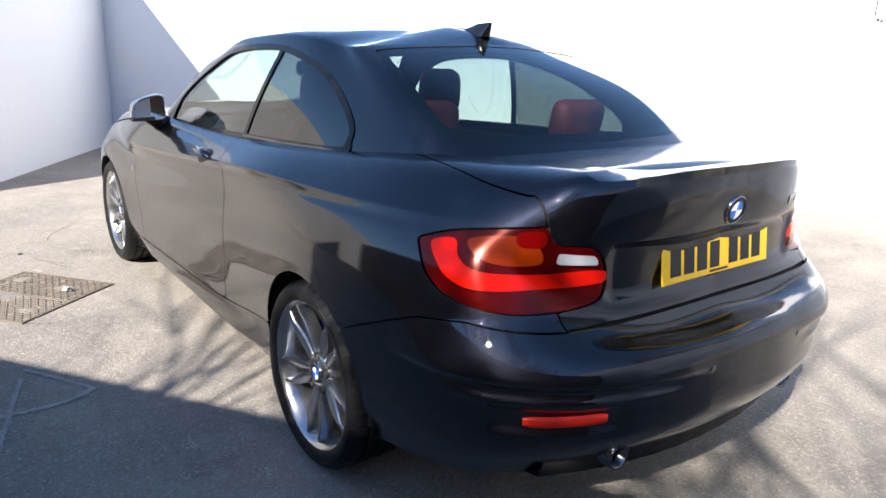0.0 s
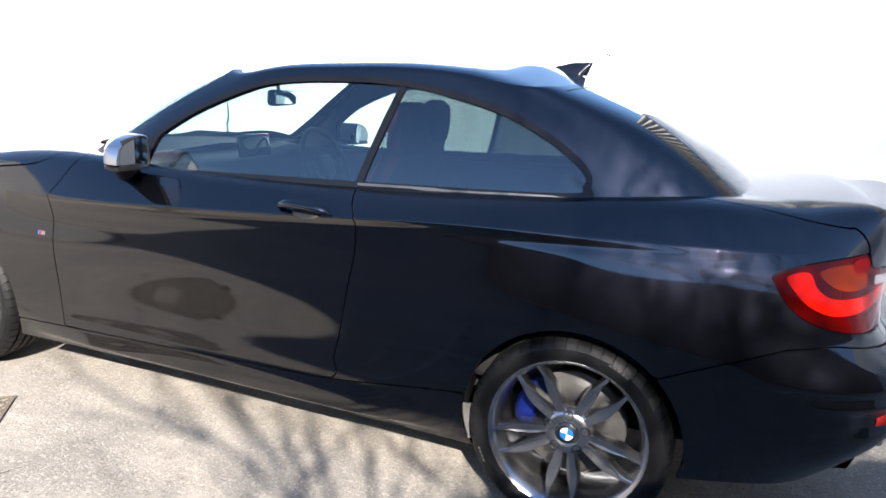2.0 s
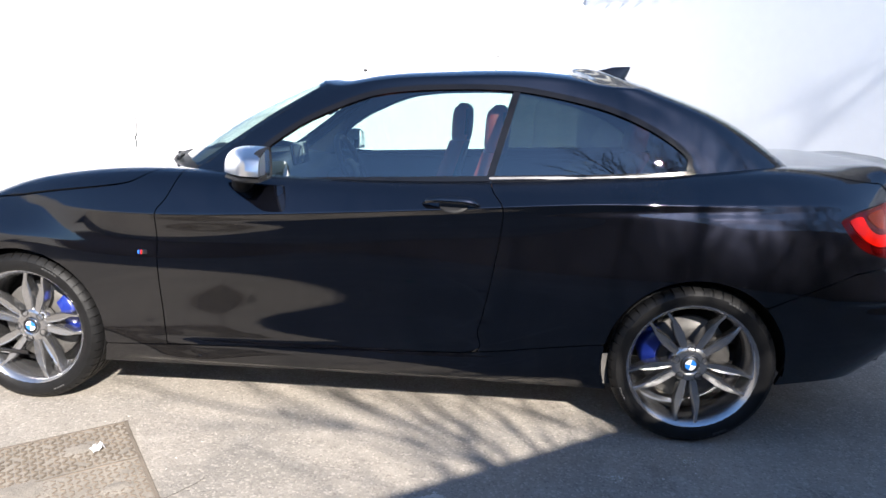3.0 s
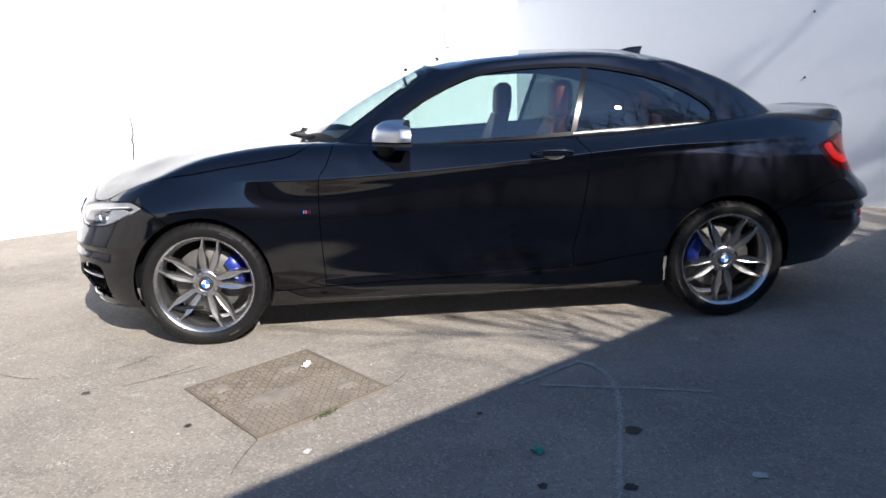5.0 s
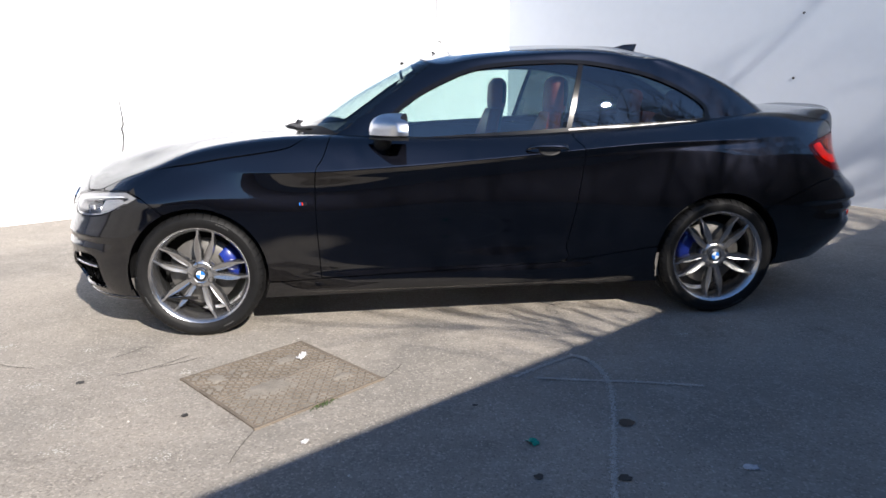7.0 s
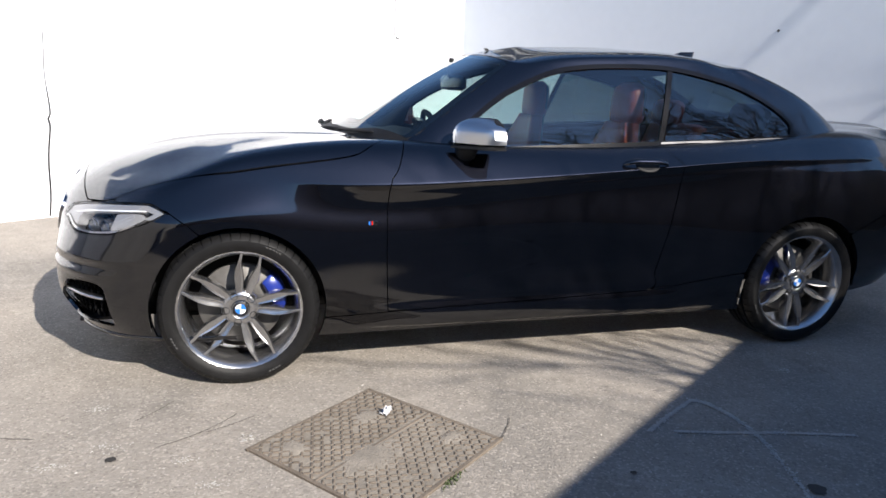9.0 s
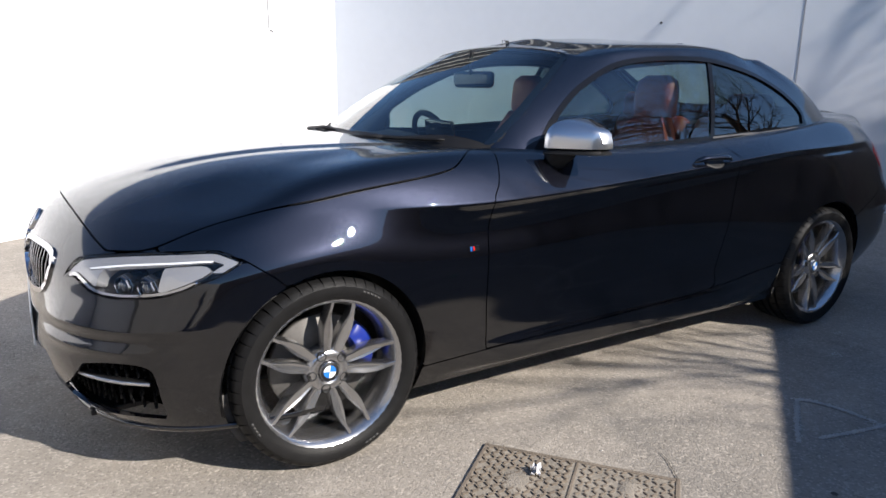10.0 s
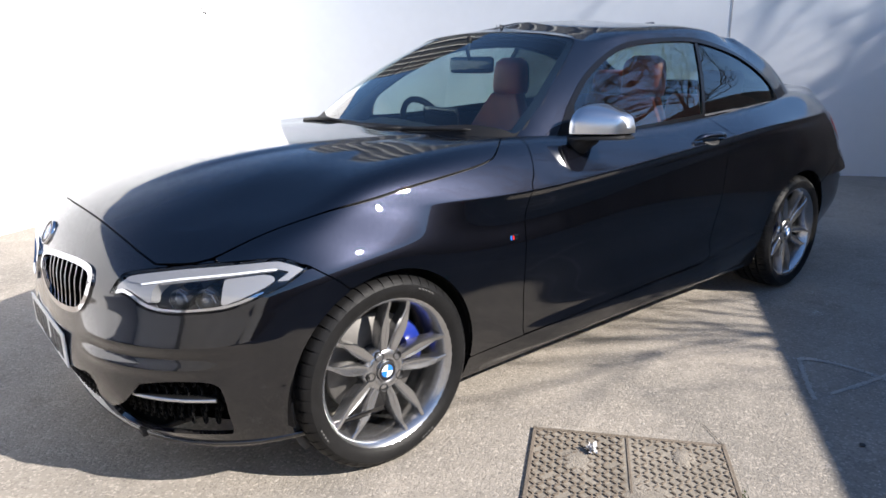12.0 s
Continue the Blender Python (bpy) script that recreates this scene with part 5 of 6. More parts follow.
def front_seat(x, y):
    bm = bmesh.new()
    cushion(bm, (0.52, 0.50, 0.15), (x - 0.34, y, 0.52), 0.06, Matrix.Rotation(radians(-6), 4, "Y"))
    seat = part("front_seat", bm, LEATHER, car, "coral red leather front seat with black back")
    for u in (-1, 1):
        bm = bmesh.new()
        cushion(bm, (0.48, 0.09, 0.13), (x - 0.34, y + u * 0.23, 0.57), 0.04, Matrix.Rotation(radians(-6), 4, "Y"))
        part("seat_bolster", bm, LEATHER, seat)
    tilt = Matrix.Rotation(radians(17), 4, "Y")
    bm = bmesh.new()
    rows = []
    for i in range(13):
        f = i / 12
        half = 0.215 + 0.035 * math.sin(math.pi * f) - 0.115 * max(0, f - 0.55) / 0.45
        z = 0.52 + 0.55 * f
        xc = x - 0.17 + 0.17 * f
        row = []
        for t in range(20):
            a = 2 * math.pi * t / 20
            c, sn = math.cos(a), math.sin(a)
            e = 0.5
            px = math.copysign(abs(c) ** e, c) * (0.065 - 0.015 * f) + (0.03 * (abs(sn) ** 3) * -1)
            py = math.copysign(abs(sn) ** e, sn) * half
            row.append(bm.verts.new((xc + px, y + py, z)))
        rows.append(row)
    for a, b in zip(rows, rows[1:]):
        for j in range(20):
            fc = bm.faces.new((a[j], a[(j + 1) % 20], b[(j + 1) % 20], b[j]))
            cx = sum(v.co.x for v in fc.verts) / 4 - (x - 0.17 + 0.17 * (sum(v.co.z for v in fc.verts) / 4 - 0.52) / 0.55)
            fc.material_index = 1 if cx > 0.03 else 0
    bm.faces.new(rows[-1])
    bmesh.ops.recalc_face_normals(bm, faces=bm.faces)
    part("backrest", bm, [LEATHER, DARKTRIM], seat)
    bm = bmesh.new()
    rows = []
    for i in range(9):
        f = i / 8
        k = (1 - abs(2 * f - 1) ** 4) ** 0.5
        row = []
        for t in range(18):
            a = 2 * math.pi * t / 18
            c, sn = math.cos(a), math.sin(a)
            row.append(bm.verts.new((x + 0.012 * f + math.copysign(abs(c) ** 0.6, c) * 0.055 * (0.35 + 0.65 * k), y + math.copysign(abs(sn) ** 0.55, sn) * (0.122 - 0.015 * f) * (0.62 + 0.38 * k), 1.05 + 0.215 * f)))
        rows.append(row)
    for a, b in zip(rows, rows[1:]):
        for j in range(18):
            fc = bm.faces.new((a[j], a[(j + 1) % 18], b[(j + 1) % 18], b[j]))
            fc.material_index = 1 if sum(v.co.x for v in fc.verts) / 4 > x + 0.03 else 0
    bm.faces.new(rows[0][::-1])
    bm.faces.new(rows[-1])
    bmesh.ops.recalc_face_normals(bm, faces=bm.faces)
    part("headrest", bm, [LEATHER, DARKTRIM], seat)
    for u in (-1, 1):
        bm = bmesh.new()
        tube(bm, [(x - 0.01, y + u * 0.05, 1.03), (x + 0.002, y + u * 0.05, 1.11)], 0.006, 8)
        part("headrest_post", bm, CHROME, seat)


front_seat(0.36, 0.37)
front_seat(0.56, -0.37)
for s in (-1, 1):
    bm = bmesh.new()
    cushion(bm, (0.45, 0.52, 0.16), (0.98, s * 0.31, 0.56), 0.06)
    rear = part("rear_seat", bm, LEATHER, car, "coral red leather rear seat")
    bm = bmesh.new()
    cushion(bm, (0.14, 0.54, 0.50), (1.25, s * 0.31, 0.80), 0.05, Matrix.Rotation(radians(22), 4, "Y"))
    part("backrest", bm, LEATHER, rear)
    bm = bmesh.new()
    cushion(bm, (0.10, 0.26, 0.16), (1.285, s * 0.38, 1.10), 0.045, Matrix.Rotation(radians(12), 4, "Y"))
    part("headrest", bm, LEATHER, rear)
bm = bmesh.new()
box(bm, (0.42, 1.16, 0.03), (1.52, 0, 0.985), 0.01)
part("parcel_shelf", bm, DARKTRIM, car)
# dashboard
bm = bmesh.new()
rows = []
for i in range(-14, 15):
    y = 0.68 * i / 14
    hood = 0.035 * math.exp(-((y - 0.37) / 0.17) ** 2)
    rows.append([bm.verts.new((xx, y, zz)) for xx, zz in ((-0.92 + 0.25 * (y / 0.68) ** 2, 0.93), (-0.70, 0.952), (-0.50, 0.955 + hood), (-0.40, 0.94 + hood), (-0.36, 0.90 + 0.3 * hood), (-0.40, 0.72), (-0.45, 0.45))])
for a, b in zip(rows, rows[1:]):
    for j in range(6):
        bm.faces.new((a[j], a[j + 1], b[j + 1], b[j]))
bmesh.ops.recalc_face_normals(bm, faces=bm.faces)
part("dashboard", bm, DARKTRIM, car, "dark grey dashboard")
bm = bmesh.new()
box(bm, (0.02, 0.24, 0.105), (-0.43, 0.02, 1.0), 0.008, Matrix.Rotation(radians(-8), 4, "Y"))
part("centre_screen", bm, GLOSSBLACK, car)
bm = bmesh.new()
prof = [(0.185 + 0.016 * math.cos(t), 0.016 * math.sin(t)) for t in [2 * math.pi * k / 10 for k in range(10)]]
lathe(bm, prof, 40, axis="x", closed=True)
wheel_s = part("steering_wheel", bm, DARKTRIM, car, "black leather steering wheel")
wheel_s.matrix_local = Matrix.Translation((-0.24, 0.37, 0.90)) @ Matrix.Rotation(radians(-24), 4, "Y")
bm = bmesh.new()
box(bm, (0.05, 0.15, 0.13), (-0.01, 0, -0.01), 0.03)
box(bm, (0.02, 0.34, 0.035), (-0.005, 0, 0.0), 0.008)
box(bm, (0.02, 0.04, 0.18), (-0.005, 0, -0.09), 0.008)
part("wheel_hub", bm, DARKTRIM, wheel_s)
bm = bmesh.new()
tube(bm, [(-0.45, 0.37, 0.83), (-0.26, 0.37, 0.89)], 0.035, 12)
part("steering_column", bm, DARKTRIM, car)
bm = bmesh.new()
box(bm, (0.04, 0.25, 0.075), (-0.26, 0.0, 1.235), 0.018, Matrix.Rotation(radians(10), 4, "Z"))
rvm = part("inside_mirror", bm, GLOSSBLACK, car, "black inside rear-view mirror")
bm = bmesh.new()
box(bm, (0.004, 0.225, 0.055), (-0.238, 0.004, 1.235), 0.001, Matrix.Rotation(radians(10), 4, "Z"))
part("mirror_glass", bm, MIRROR, rvm)
bm = bmesh.new()
tube(bm, [(-0.27, 0, 1.25), (-0.285, 0, 1.30), (-0.27, 0, 1.36)], [0.009, 0.009, 0.012], 10)
part("mirror_stem", bm, BLACK, rvm)

# grey arch-liner edges ahead of the wheels; at the rear, sunlight painted in
LINER_EDGE = mat("dusty_sunlit_liner_grey", (0.10, 0.095, 0.09), 0.7, var=0.25, scale=14, bump=0.2, bscale=200)
for s in (-1, 1):
    for ax, start, sweep, label in ((AXLE_R, 176, 24, "sunlit arch-liner edge ahead of the rear wheel, painted grey"), (AXLE_F, 182, 34, "dusty grey arch-liner edge ahead of the front wheel")):
        bm = bmesh.new()
        rows = []
        for i in range(9):
            f = i / 8
            a = radians(start + sweep * f)
            x, z = ax + 0.330 * math.cos(a), 0.322 + 0.330 * math.sin(a)
            yo = 0.835 if ax > 0 else 0.80
            rows.append([bm.verts.new((x + dx, s * yy, z)) for dx, yy in ((-0.012, yo - 0.03 * f), (0.012, yo - 0.003 - 0.03 * f), (0.030, yo - 0.035 - 0.03 * f), (0.030, 0.72))])
        for a, b in zip(rows, rows[1:]):
            for j in range(3):
                bm.faces.new((a[j], a[j + 1], b[j + 1], b[j]))
        bmesh.ops.recalc_face_normals(bm, faces=bm.faces)
        part("arch_liner_edge", bm, LINER_EDGE, car, label)

# ---- yard: building behind, ribbed roof, trees, cover, cable, litter ----
EDGE = (math.cos(radians(35.0)), math.sin(radians(35.0)))
HB = 1.85
SHADE = Vector((1.15, -0.74, 0))
edge_mid = SHADE + Vector((SUN_DIR.x, SUN_DIR.y, 0)) * (HB / SUN_DIR.z)
BRICK = mat("weathered_brown_render", (0.13, 0.105, 0.085), 0.85, var=0.3, scale=2.5, bump=0.5, bscale=30)
SLATE = mat("grey_sheet_roof", (0.06, 0.062, 0.066), 0.6, var=0.15, scale=2)
RIB = mat("pale_roof_rib", (0.30, 0.30, 0.29), 0.5, var=0.1, scale=3)

# brown boundary wall on the sunny side, whose shadow lies across the yard
wall("wall_back", tuple((edge_mid - Vector((EDGE[0], EDGE[1], 0)) * 9.5)[:2]), tuple((edge_mid + Vector((EDGE[0], EDGE[1], 0)) * 5.0)[:2]), HB, 0.3, -1, BRICK, "weathered brown boundary wall that shades the yard")


def ribbed_roof(start, way, length, label):
    d = Vector((*way, 0))
    back = Vector((-d.y, d.x, 0))
    ob = tagged(new("sheet_roof"), label, "roof")
    bm = bmesh.new()
    box(bm, (length, 0.06, 2.4), (length / 2, 0.43, 1.13), 0.0, Matrix.Rotation(radians(-24), 4, "X"))
    part("sheet", bm, SLATE, ob, smooth=False)
    n = int(length / 0.26)
    for k in range(n):
        bm = bmesh.new()
        box(bm, (0.024, 0.06, 2.36), (0.10 + 0.26 * k, 0.38, 1.13), 0.010, Matrix.Rotation(radians(-24), 4, "X"))
        part("rib", bm, RIB, ob, smooth=False)
    ob.matrix_world = Matrix.Translation((start[0], start[1], 2.68)) @ Matrix((d, back, Vector((0, 0, 1)))).transposed().to_4x4()


ribbed_roof((CORNER[0] + 0.05 * WB[0], CORNER[1] + 0.05 * WB[1]), WB, 6.3, "dark sheet-metal roof with pale ribs above the wall")

BARK = mat("dark_bark", (0.06, 0.045, 0.035), 0.9, var=0.3, scale=8, bump=0.6, bscale=40)


def tree(x, y, height, seed, spread, limb, order=3, dense=0.74):
    rnd = random.Random(seed)
    ob = tagged(new("tree"), "bare leafless tree behind the boundary wall", "tree", "bare trees behind the wall")
    bm = bmesh.new()
    tube(bm, [(0, 0, 0), (0.05, 0.03, height * 0.2), (-0.03, 0.05, height * 0.42), (0.02, 0, height * 0.55)], [0.12, 0.10, 0.08, 0.06], 10)
    part("trunk", bm, BARK, ob)
    bm = bmesh.new()

    def grow(p, d, length, r, depth):
        pts = [p]
        for i in range(4):
            d = (d + Vector((rnd.uniform(-1, 1), rnd.uniform(-1, 1), rnd.uniform(-0.5, 0.8))) * 0.17).normalized()
            pts.append(pts[-1] + d * length / 4)
        tube(bm, pts, [r, r * 0.88, r * 0.76, r * 0.64, r * 0.5], 5 if depth > 1 else 4)
        if depth == 0:
            return
        for i in range(1, 5):
            for _ in range(2 if depth > 1 else 1):
                if rnd.random() < dense:
                    e = (d + Vector((rnd.uniform(-1, 1), rnd.uniform(-1, 1), rnd.uniform(-0.5, 0.9))) * 0.85).normalized()
                    grow(pts[i], e, length * rnd.uniform(0.5, 0.72), r * 0.58, depth - 1)

    for k in range(7):
        a = 2 * math.pi * k / 7 + rnd.uniform(-0.3, 0.3)
        e = Vector((math.cos(a) * spread, math.sin(a) * spread, rnd.uniform(0.5, 1.1))).normalized()
        grow(Vector((0, 0, height * (0.34 + 0.03 * k))), e, height * 0.28, limb, order)
    part("limbs", bm, BARK, ob)
    ob.location = (x, y, 0)
    return ob


tree(3.4, -5.2, 5.2, 3, 0.9, 0.021)
tree(6.1, -5.3, 7.4, 8, 1.0, 0.028, 4, 0.58)
tree(8.3, -5.2, 7.4, 12, 1.0, 0.028, 3, 0.66)

# ribbed iron access cover let into the concrete
RUST = mat("dusty_rusty_iron", (0.155, 0.128, 0.102), 0.9, 0.0, var=0.35, scale=9, bump=0.4, bscale=120)
DIRT = mat("caked_dirt", (0.225, 0.200, 0.168), 0.95, var=0.3, scale=7, bump=0.4, bscale=90)
cover = tagged(new("access_cover"), "rusty square iron access cover with a raised tread pattern", "manhole cover")
c_mid, c_ang, c_w, c_d = Vector((-0.889, -1.43, 0)), math.atan2(0.373, 0.464), 0.60, 0.625
bm = bmesh.new()
box(bm, (c_w, c_d, 0.012), (0, 0, 0.0), 0.002)
part("plate", bm, DIRT, cover, smooth=False)
bm = bmesh.new()
for u, v, sx, sy in ((0, c_d / 2, c_w + 0.02, 0.014), (0, -c_d / 2, c_w + 0.02, 0.014), (c_w / 2, 0, 0.014, c_d), (-c_w / 2, 0, 0.014, c_d), (0, 0, c_w, 0.010)):
    box(bm, (sx, sy, 0.012), (u, v, 0.003), 0.002)
part("frame", bm, RUST, cover, smooth=False)
def stud_box(bm, u, v, turn):
    box(bm, (0.0205, 0.0075, 0.006), (u, v, 0.0078), 0.0, Matrix.Rotation(radians(turn), 4, "Z"))


stud = bmesh.new()
box(stud, (0.0205, 0.0075, 0.006), (0, 0, 0), 0.0022, seg=1)
stud_mesh = to_mesh("stud", stud, RUST, False)
rnd = random.Random(5)
far = bmesh.new()
made = 0
for i in range(25):
    for j in range(25):
        u, v = (i - 12) * 0.0236, (j - 12) * 0.0246
        if rnd.random() < 0.05 or abs(v) < 0.008:
            continue
        turn = 45 if (i + j) % 2 else -45
        if v < 0.0 and made < 290 and u > -0.29:
            o = new("stud", stud_mesh)
            o.parent = cover
            o.matrix_local = Matrix.Translation((u, v, 0.0078)) @ Matrix.Rotation(radians(turn), 4, "Z")
            made += 1
        else:
            stud_box(far, u, v, turn)
tagged(part("tread", far, RUST, cover, smooth=False), kind="stuff")
# dust trodden into the pattern
DUST = mat("pale_dust", (0.235, 0.21, 0.178), 0.95, var=0.25, scale=16, bump=0.5, bscale=120)
for u0, v0, ru, rv, seed in ((-0.09, -0.05, 0.13, 0.085, 1), (0.12, 0.16, 0.07, 0.05, 2), (-0.2, 0.2, 0.05, 0.06, 3), (0.2, -0.17, 0.06, 0.04, 4)):
    rnd = random.Random(seed)
    bm = bmesh.new()
    c = bm.verts.new((u0, v0, 0.0118))
    rings = []
    for f, z in ((0.55, 0.0116), (1.0, 0.0062)):
        rings.append([bm.verts.new((u0 + ru * f * rnd.uniform(0.75, 1.2) * math.cos(2 * math.pi * k / 22), v0 + rv * f * rnd.uniform(0.75, 1.2) * math.sin(2 * math.pi * k / 22), z)) for k in range(22)])
    for k in range(22):
        bm.faces.new((c, rings[0][k], rings[0][(k + 1) % 22]))
        bm.faces.new((rings[0][k], rings[1][k], rings[1][(k + 1) % 22], rings[0][(k + 1) % 22]))
    part("dust_patch", bm, DUST, cover, "pale dust trodden into the pattern")
cover.matrix_world = Matrix.Translation(c_mid) @ Matrix.Rotation(c_ang, 4, "Z")

# scraps of litter
PAPER = mat("white_paper", (0.50, 0.50, 0.52), 0.7, var=0.1, scale=20)
GREENP = mat("green_plastic", (0.01, 0.32, 0.24), 0.35)


def scrap(name, at, size, material, label, seed, lift=0.012):
    rnd = random.Random(seed)
    bm = bmesh.new()
    bmesh.ops.create_grid(bm, x_segments=7, y_segments=6, size=0.5)
    for v in bm.verts:
        v.co.x = v.co.x * size + rnd.uniform(-0.1, 0.1) * size
        v.co.y = v.co.y * size * 0.7 + rnd.uniform(-0.1, 0.1) * size
        v.co.z = 0.003 + lift * rnd.random() * (1 if abs(v.co.x) < size * 0.4 else 0.4)
    bmesh.ops.solidify(bm, geom=bm.faces[:], thickness=0.0012)
    return thing(name, bm, material, label, "litter", smooth=False, m=Matrix.Translation((at[0], at[1], at[2] if len(at) > 2 else 0.0)) @ Matrix.Rotation(seed, 4, "Z"))


scrap("paper_scrap", (-0.823, -1.227, 0.012), 0.042, PAPER, "crumpled white paper scrap on the iron cover", 1, 0.03)
scrap("plastic_scrap", (0.061, -2.087), 0.045, GREENP, "small green plastic scrap on shaded concrete", 2)
scrap("paper_scrap", (0.726, -2.332), 0.045, PAPER, "torn pale paper scrap on shaded concrete", 3, 0.006)
scrap("paper_scrap", (-0.738, -1.978), 0.028, PAPER, "small pale scrap near the iron cover", 4, 0.006)

# tuft of moss at the cover's edge
MOSS = mat("moss_green", (0.055, 0.08, 0.028), 0.9, var=0.3, scale=40)
rnd = random.Random(21)
bm = bmesh.new()
for k in range(90):
    u, v = rnd.gauss(0, 0.035), rnd.gauss(0, 0.008)
    a, h = rnd.uniform(0, 6.28), rnd.uniform(0.006, 0.018)
    q = [bm.verts.new((u + 0.003 * math.cos(a), v + 0.003 * math.sin(a), 0.003)), bm.verts.new((u - 0.003 * math.cos(a), v - 0.003 * math.sin(a), 0.003)), bm.verts.new((u + rnd.uniform(-0.008, 0.008), v + rnd.uniform(-0.008, 0.008), h))]
    bm.faces.new(q)
thing("moss", bm, MOSS, "small tuft of green moss at the edge of the iron cover", "moss", kind="stuff", smooth=False, m=Matrix.Translation((-0.70, -1.70, 0)) @ Matrix.Rotation(c_ang, 4, "Z"))

# hairline cracks and pale scratch lines in the concrete
PALE = mat("pale_scratch", (0.50, 0.48, 0.45), 0.9, var=0.2, scale=30)
CRACK = mat("crack_dirt", (0.10, 0.09, 0.08), 0.95, var=0.3, scale=30)


def line_on_ground(name, pts, width, material, label, seed=0, z=0.0042):
    rnd = random.Random(seed)
    p = np.array(pts, float)
    t = nat(range(len(p)), p)(np.linspace(0, len(p) - 1, 14 * len(p)))
    bm = bmesh.new()
    prev = None
    for i in range(len(t)):
        d = t[min(i + 1, len(t) - 1)] - t[max(i - 1, 0)]
        nn = np.array([-d[1], d[0]]) / max(np.hypot(*d), 1e-6)
        wv = width * rnd.uniform(0.35, 1.0) * (0.3 if i in (0, len(t) - 1) else 1)
        j = nn * rnd.uniform(-0.3, 0.3) * width
        row = [bm.verts.new((*(t[i] + j + nn * wv / 2 * k), z)) for k in (-1, 1)]
        if prev:
            bm.faces.new((prev[0], row[0], row[1], prev[1]))
        prev = row
    return thing(name, bm, material, label, "ground mark", kind="structure", smooth=False)


def dust_line(name, pts, width, material, label, seed=0):
    """A dusty scratch: many small pale flecks strewn along a curve."""
    rnd = random.Random(seed)
    p = np.array(pts, float)
    t = nat(range(len(p)), p)(np.linspace(0, len(p) - 1, 90 * (len(p) - 1)))
    bm = bmesh.new()
    for q in t:
        for _ in range(6):
            r, a = rnd.uniform(0.0015, 0.0042), rnd.uniform(0, 6.28)
            x, y = q[0] + rnd.gauss(0, width * 0.45), q[1] + rnd.gauss(0, width * 0.45)
            z = rnd.uniform(0.0015, 0.0055)
            bm.faces.new([bm.verts.new((x + r * rnd.uniform(0.6, 1.3) * math.cos(a + k * 1.57), y + r * rnd.uniform(0.6, 1.3) * math.sin(a + k * 1.57), z)) for k in range(4)])
    return thing(name, bm, material, label, "ground mark", kind="structure", smooth=False)


dust_line("trim_scratch", [(0.42, -1.34), (0.47, -1.40), (0.49, -1.62), (0.385, -2.0), (0.27, -2.32), (0.15, -2.7)], 0.014, PALE, "pale curved scratch in the concrete", 1)
dust_line("trim_scratch", [(0.20, -1.56), (0.40, -1.61), (0.62, -1.66), (0.855, -1.726)], 0.010, PALE, "pale straight scratch in the concrete", 2)
dust_line("trim_scratch", [(0.42, -1.34), (0.27, -1.43), (0.11, -1.535)], 0.010, PALE, "short pale scratch in the concrete", 3)
for k, (cx, cy, reach) in enumerate(((-2.29, -0.86, 0.030), (-1.79, -1.27, 0.032), (-1.93, -1.36, 0.026), (-1.69, -1.73, 0.040), (-1.42, -1.57, 0.030), (-1.59, -1.94, 0.028), (-1.32, -1.30, 0.022), (-1.52, -1.40, 0.024), (-1.86, -0.96, 0.022), (-1.22, -2.02, 0.030), (1.03, -1.15, 0.022), (1.33, -1.00, 0.024))):
    rnd = random.Random(10 + k)
    bm = bmesh.new()
    for _ in range(46):
        r, a = rnd.uniform(0.0015, 0.0045), rnd.uniform(0, 6.28)
        x, y, z = cx + rnd.gauss(0, reach), cy + rnd.gauss(0, reach * 0.6), rnd.uniform(0.0015, 0.0055)
        bm.faces.new([bm.verts.new((x + r * rnd.uniform(0.5, 1.4) * math.cos(a + n * 1.57), y + r * rnd.uniform(0.5, 1.4) * math.sin(a + n * 1.57), z)) for n in range(4)])
    thing("trim_scuff", bm, PALE, "patch of small pale chips worn in the concrete", "ground mark", kind="structure", smooth=False)
line_on_ground("trim_crack", [(-1.47, -1.225), (-1.38, -1.185), (-1.30, -1.13)], 0.006, CRACK, "hairline crack beside the cover", 8)
line_on_ground("trim_crack", [(-1.72, -1.09), (-1.66, -1.03), (-1.60, -0.95)], 0.006, CRACK, "hairline crack in the concrete", 9)
line_on_ground("trim_crack", [(-0.93, -1.87), (-0.96, -1.98), (-0.98, -2.10)], 0.006, CRACK, "hairline crack from the cover", 4)
line_on_ground("trim_crack", [(-0.46, -1.49), (-0.40, -1.40), (-0.37, -1.34)], 0.006, CRACK, "hairline crack from the cover", 5)
line_on_ground("trim_crack", [(-1.62, -1.30), (-1.48, -1.22), (-1.36, -1.10)], 0.006, CRACK, "hairline crack in the concrete", 6)
line_on_ground("trim_crack", [(-2.5, -0.9), (-2.2, -1.1), (-2.02, -1.16)], 0.006, CRACK, "hairline crack in the concrete", 7)

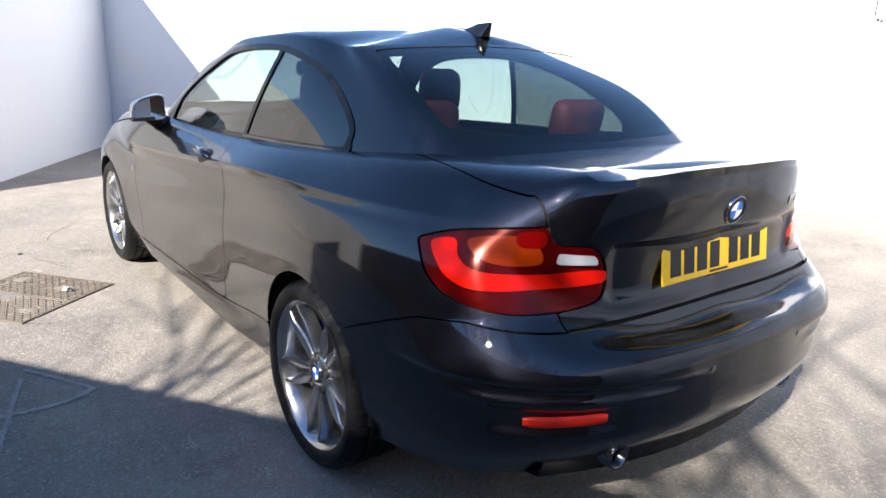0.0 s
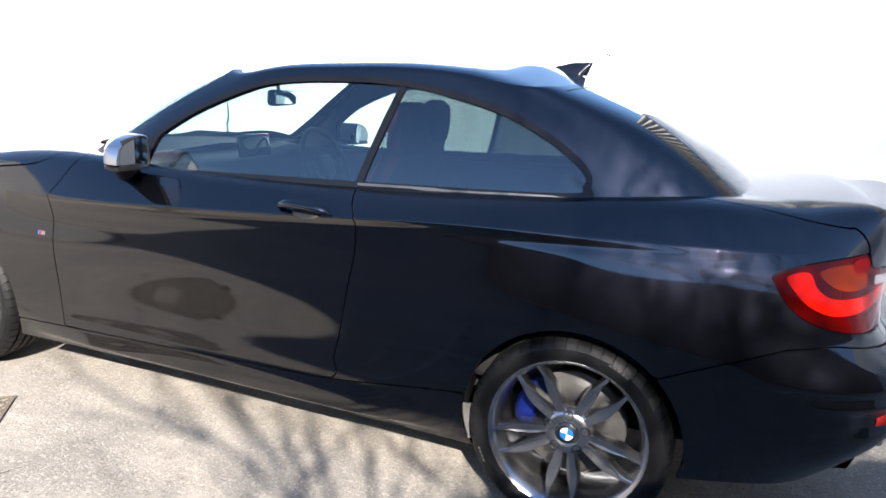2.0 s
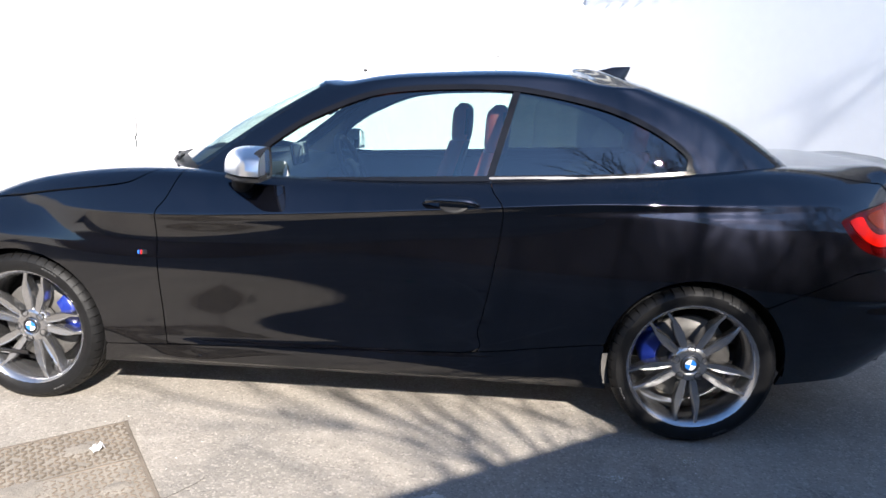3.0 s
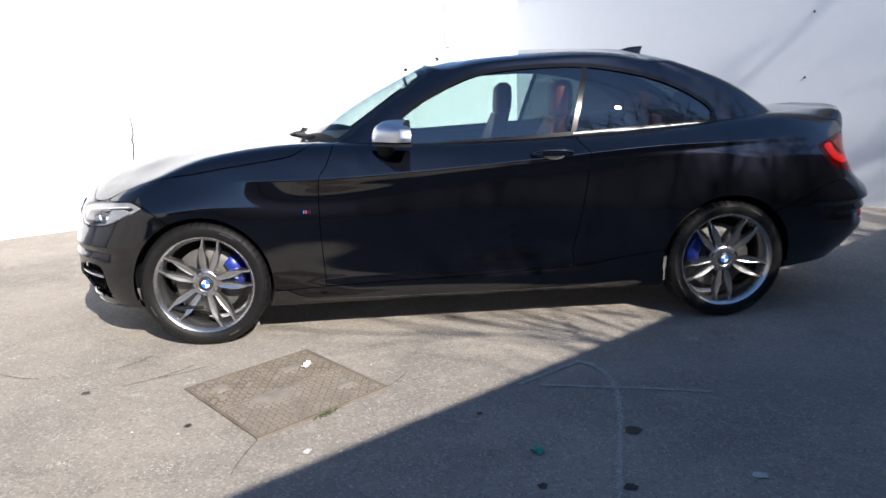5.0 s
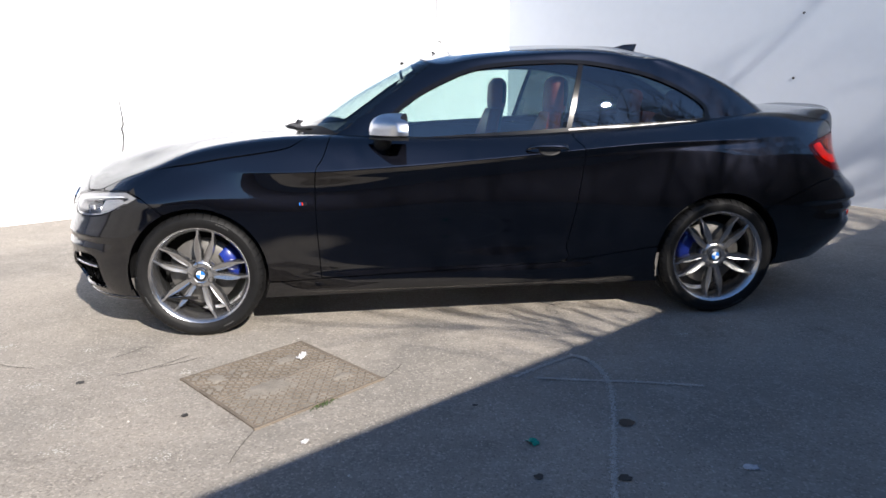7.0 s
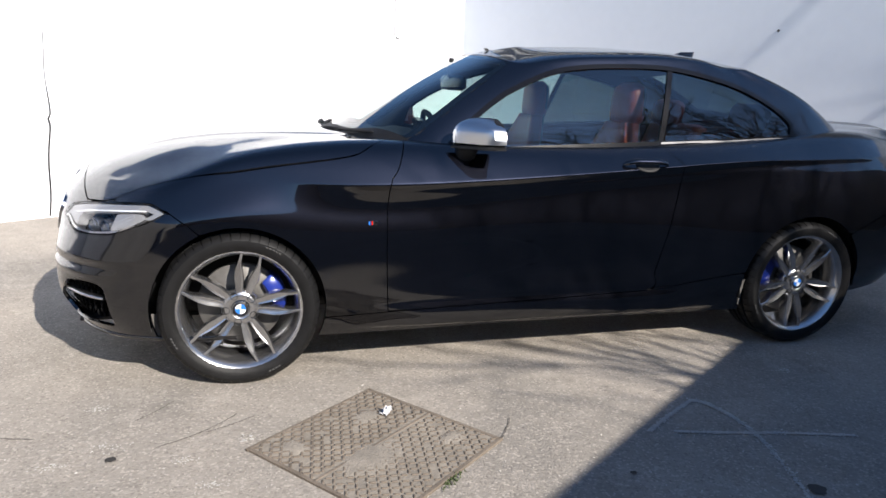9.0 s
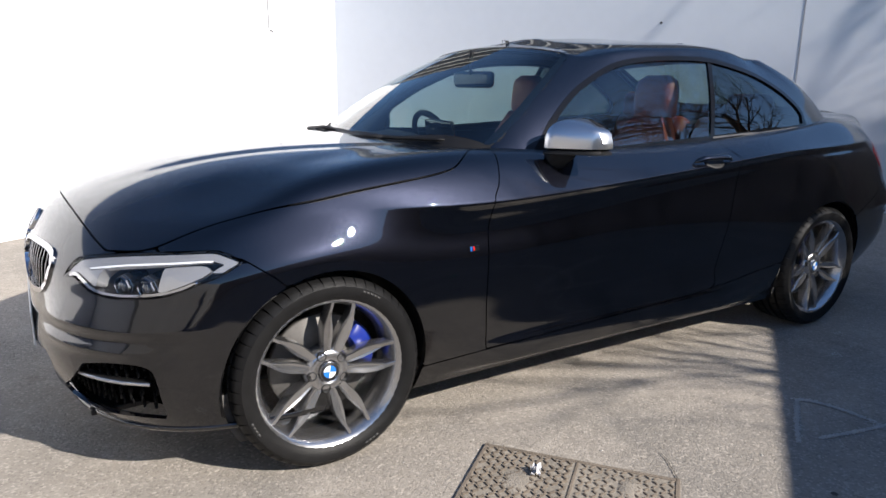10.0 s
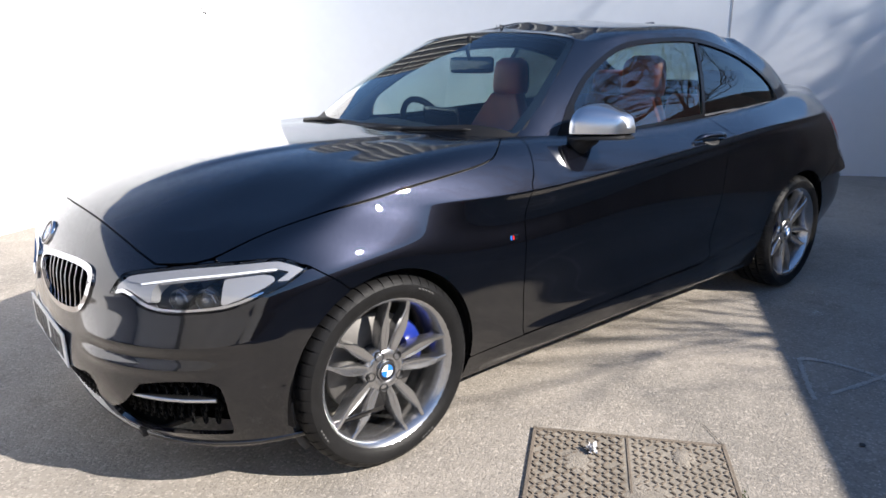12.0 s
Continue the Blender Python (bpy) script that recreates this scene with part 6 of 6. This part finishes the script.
# grit and small pale chips strewn over the yard
CHIP = mat("pale_stone_chip", (0.42, 0.40, 0.37), 0.9, var=0.3, scale=30)
rnd = random.Random(77)
bm = bmesh.new()
for k in range(900):
    x, y = rnd.uniform(-3.6, 3.4), rnd.uniform(-3.4, -0.9)
    if k % 3 == 0:
        x, y = rnd.gauss(0.1, 0.8), rnd.gauss(-2.2, 0.35)
    r, a = rnd.uniform(0.0012, 0.0038) * (1.6 if rnd.random() < 0.08 else 1), rnd.uniform(0, 6.28)
    top = bm.verts.new((x, y, 0.003 + r * 0.5))
    foot = [bm.verts.new((x + r * rnd.uniform(0.6, 1.4) * math.cos(a + n * 1.257), y + r * rnd.uniform(0.6, 1.4) * math.sin(a + n * 1.257), 0.001)) for n in range(5)]
    for n in range(5):
        bm.faces.new((foot[n], foot[(n + 1) % 5], top))
thing("grit", bm, CHIP, "pale stone chips and grit strewn on the concrete", "grit", kind="stuff", smooth=False)

# dark oil spots
SPOT = mat("oil_stain", (0.035, 0.032, 0.03), 0.6, var=0.3, scale=20)
for k, (x, y, r) in enumerate(((0.436, -1.989, 0.030), (0.03, -2.3, 0.018), (0.30, -2.34, 0.022), (-1.75, -1.35, 0.018), (-1.22, -1.72, 0.016), (-0.10, -1.78, 0.012))):
    rnd = random.Random(k)
    bm = bmesh.new()
    c = bm.verts.new((0, 0, 0.0042))
    ringv = [bm.verts.new((r * rnd.uniform(0.7, 1.2) * math.cos(2 * math.pi * i / 14), r * rnd.uniform(0.7, 1.2) * math.sin(2 * math.pi * i / 14), 0.0042)) for i in range(14)]
    for i in range(14):
        bm.faces.new((c, ringv[i], ringv[(i + 1) % 14]))
    thing("trim_spot", bm, SPOT, "dark oil spot on the concrete", "ground mark", kind="structure", smooth=False, m=Matrix.Translation((x, y, 0)))

# wall fittings: panel joints, bolts and the hanging cable
JOINT = mat("joint_shadow", (0.05, 0.05, 0.055), 0.8)
JOINT_PALE = mat("painted_joint", (0.24, 0.25, 0.27), 0.8)
DARKC = mat("black_cable", (0.015, 0.015, 0.016), 0.5)


def on_wall(way, along_m, z, lift):
    d = Vector((*way, 0))
    nrm = Vector((d.y, -d.x, 0))
    return Vector((CORNER[0], CORNER[1], z)) + d * along_m + nrm * lift


def wall_joint(way, along_m, z0, z1, label):
    bm = bmesh.new()
    d = Vector((*way, 0))
    box(bm, (0.012, 0.005, z1 - z0), (0, 0, 0), 0.001)
    thing("trim_joint", bm, JOINT if way is WA else JOINT_PALE, label, "joint", kind="structure", smooth=False, m=Matrix.Translation(on_wall(way, along_m, (z0 + z1) / 2, 0.0015)) @ Matrix.Rotation(math.atan2(d.y, d.x), 4, "Z"))


wall_joint(WA, -1.28, 1.80, 2.88, "thin upright joint in the white wall")
for u in (5.35,):
    wall_joint(WB, u, 0.02, 2.64, "thin upright joint in the white wall")
for way, u, z in ((WA, -1.25, 1.78), (WA, -1.22, 1.77), (WB, 4.0, 1.87), (WB, 3.96, 1.24)):
    bm = bmesh.new()
    lathe(bm, [(0.0, 0.008), (0.010, 0.007), (0.014, 0.0)], 12, axis="z")
    nrm = Vector((way[1], -way[0], 0))
    thing("wall_bolt", bm, JOINT, "small grey bolt head on the white wall", "bolt", "wall bolts", m=Matrix.Translation(on_wall(way, u, z, 0.0)) @ nrm.to_track_quat("Z", "Y").to_matrix().to_4x4())
bm = bmesh.new()
cab = [on_wall(WA, -5.255 - 0.09 * max(0.87 - z, 0) + 0.008 * math.sin(9 * z) - 0.02 * math.exp(-((z - 0.84) / 0.03) ** 2), z, 0.018) for z in np.linspace(1.55, 0.02, 40)]
tube(bm, cab, [0.0025 + 0.0045 * min(max((1.15 - p.z) / 0.3, 0), 1) for p in cab], 6)
thing("cable", bm, DARKC, "black cable hanging down the white wall", "cable")

# unseen plain wall added beside the camera's way, keeping horizon glow from reflections
wall("unseen_wall_left", (-3.96, -1.42), (-8.2, -14.5), 2.6, 0.2, -1, RENDER, "plain grey wall added out of view against the horizon glow")
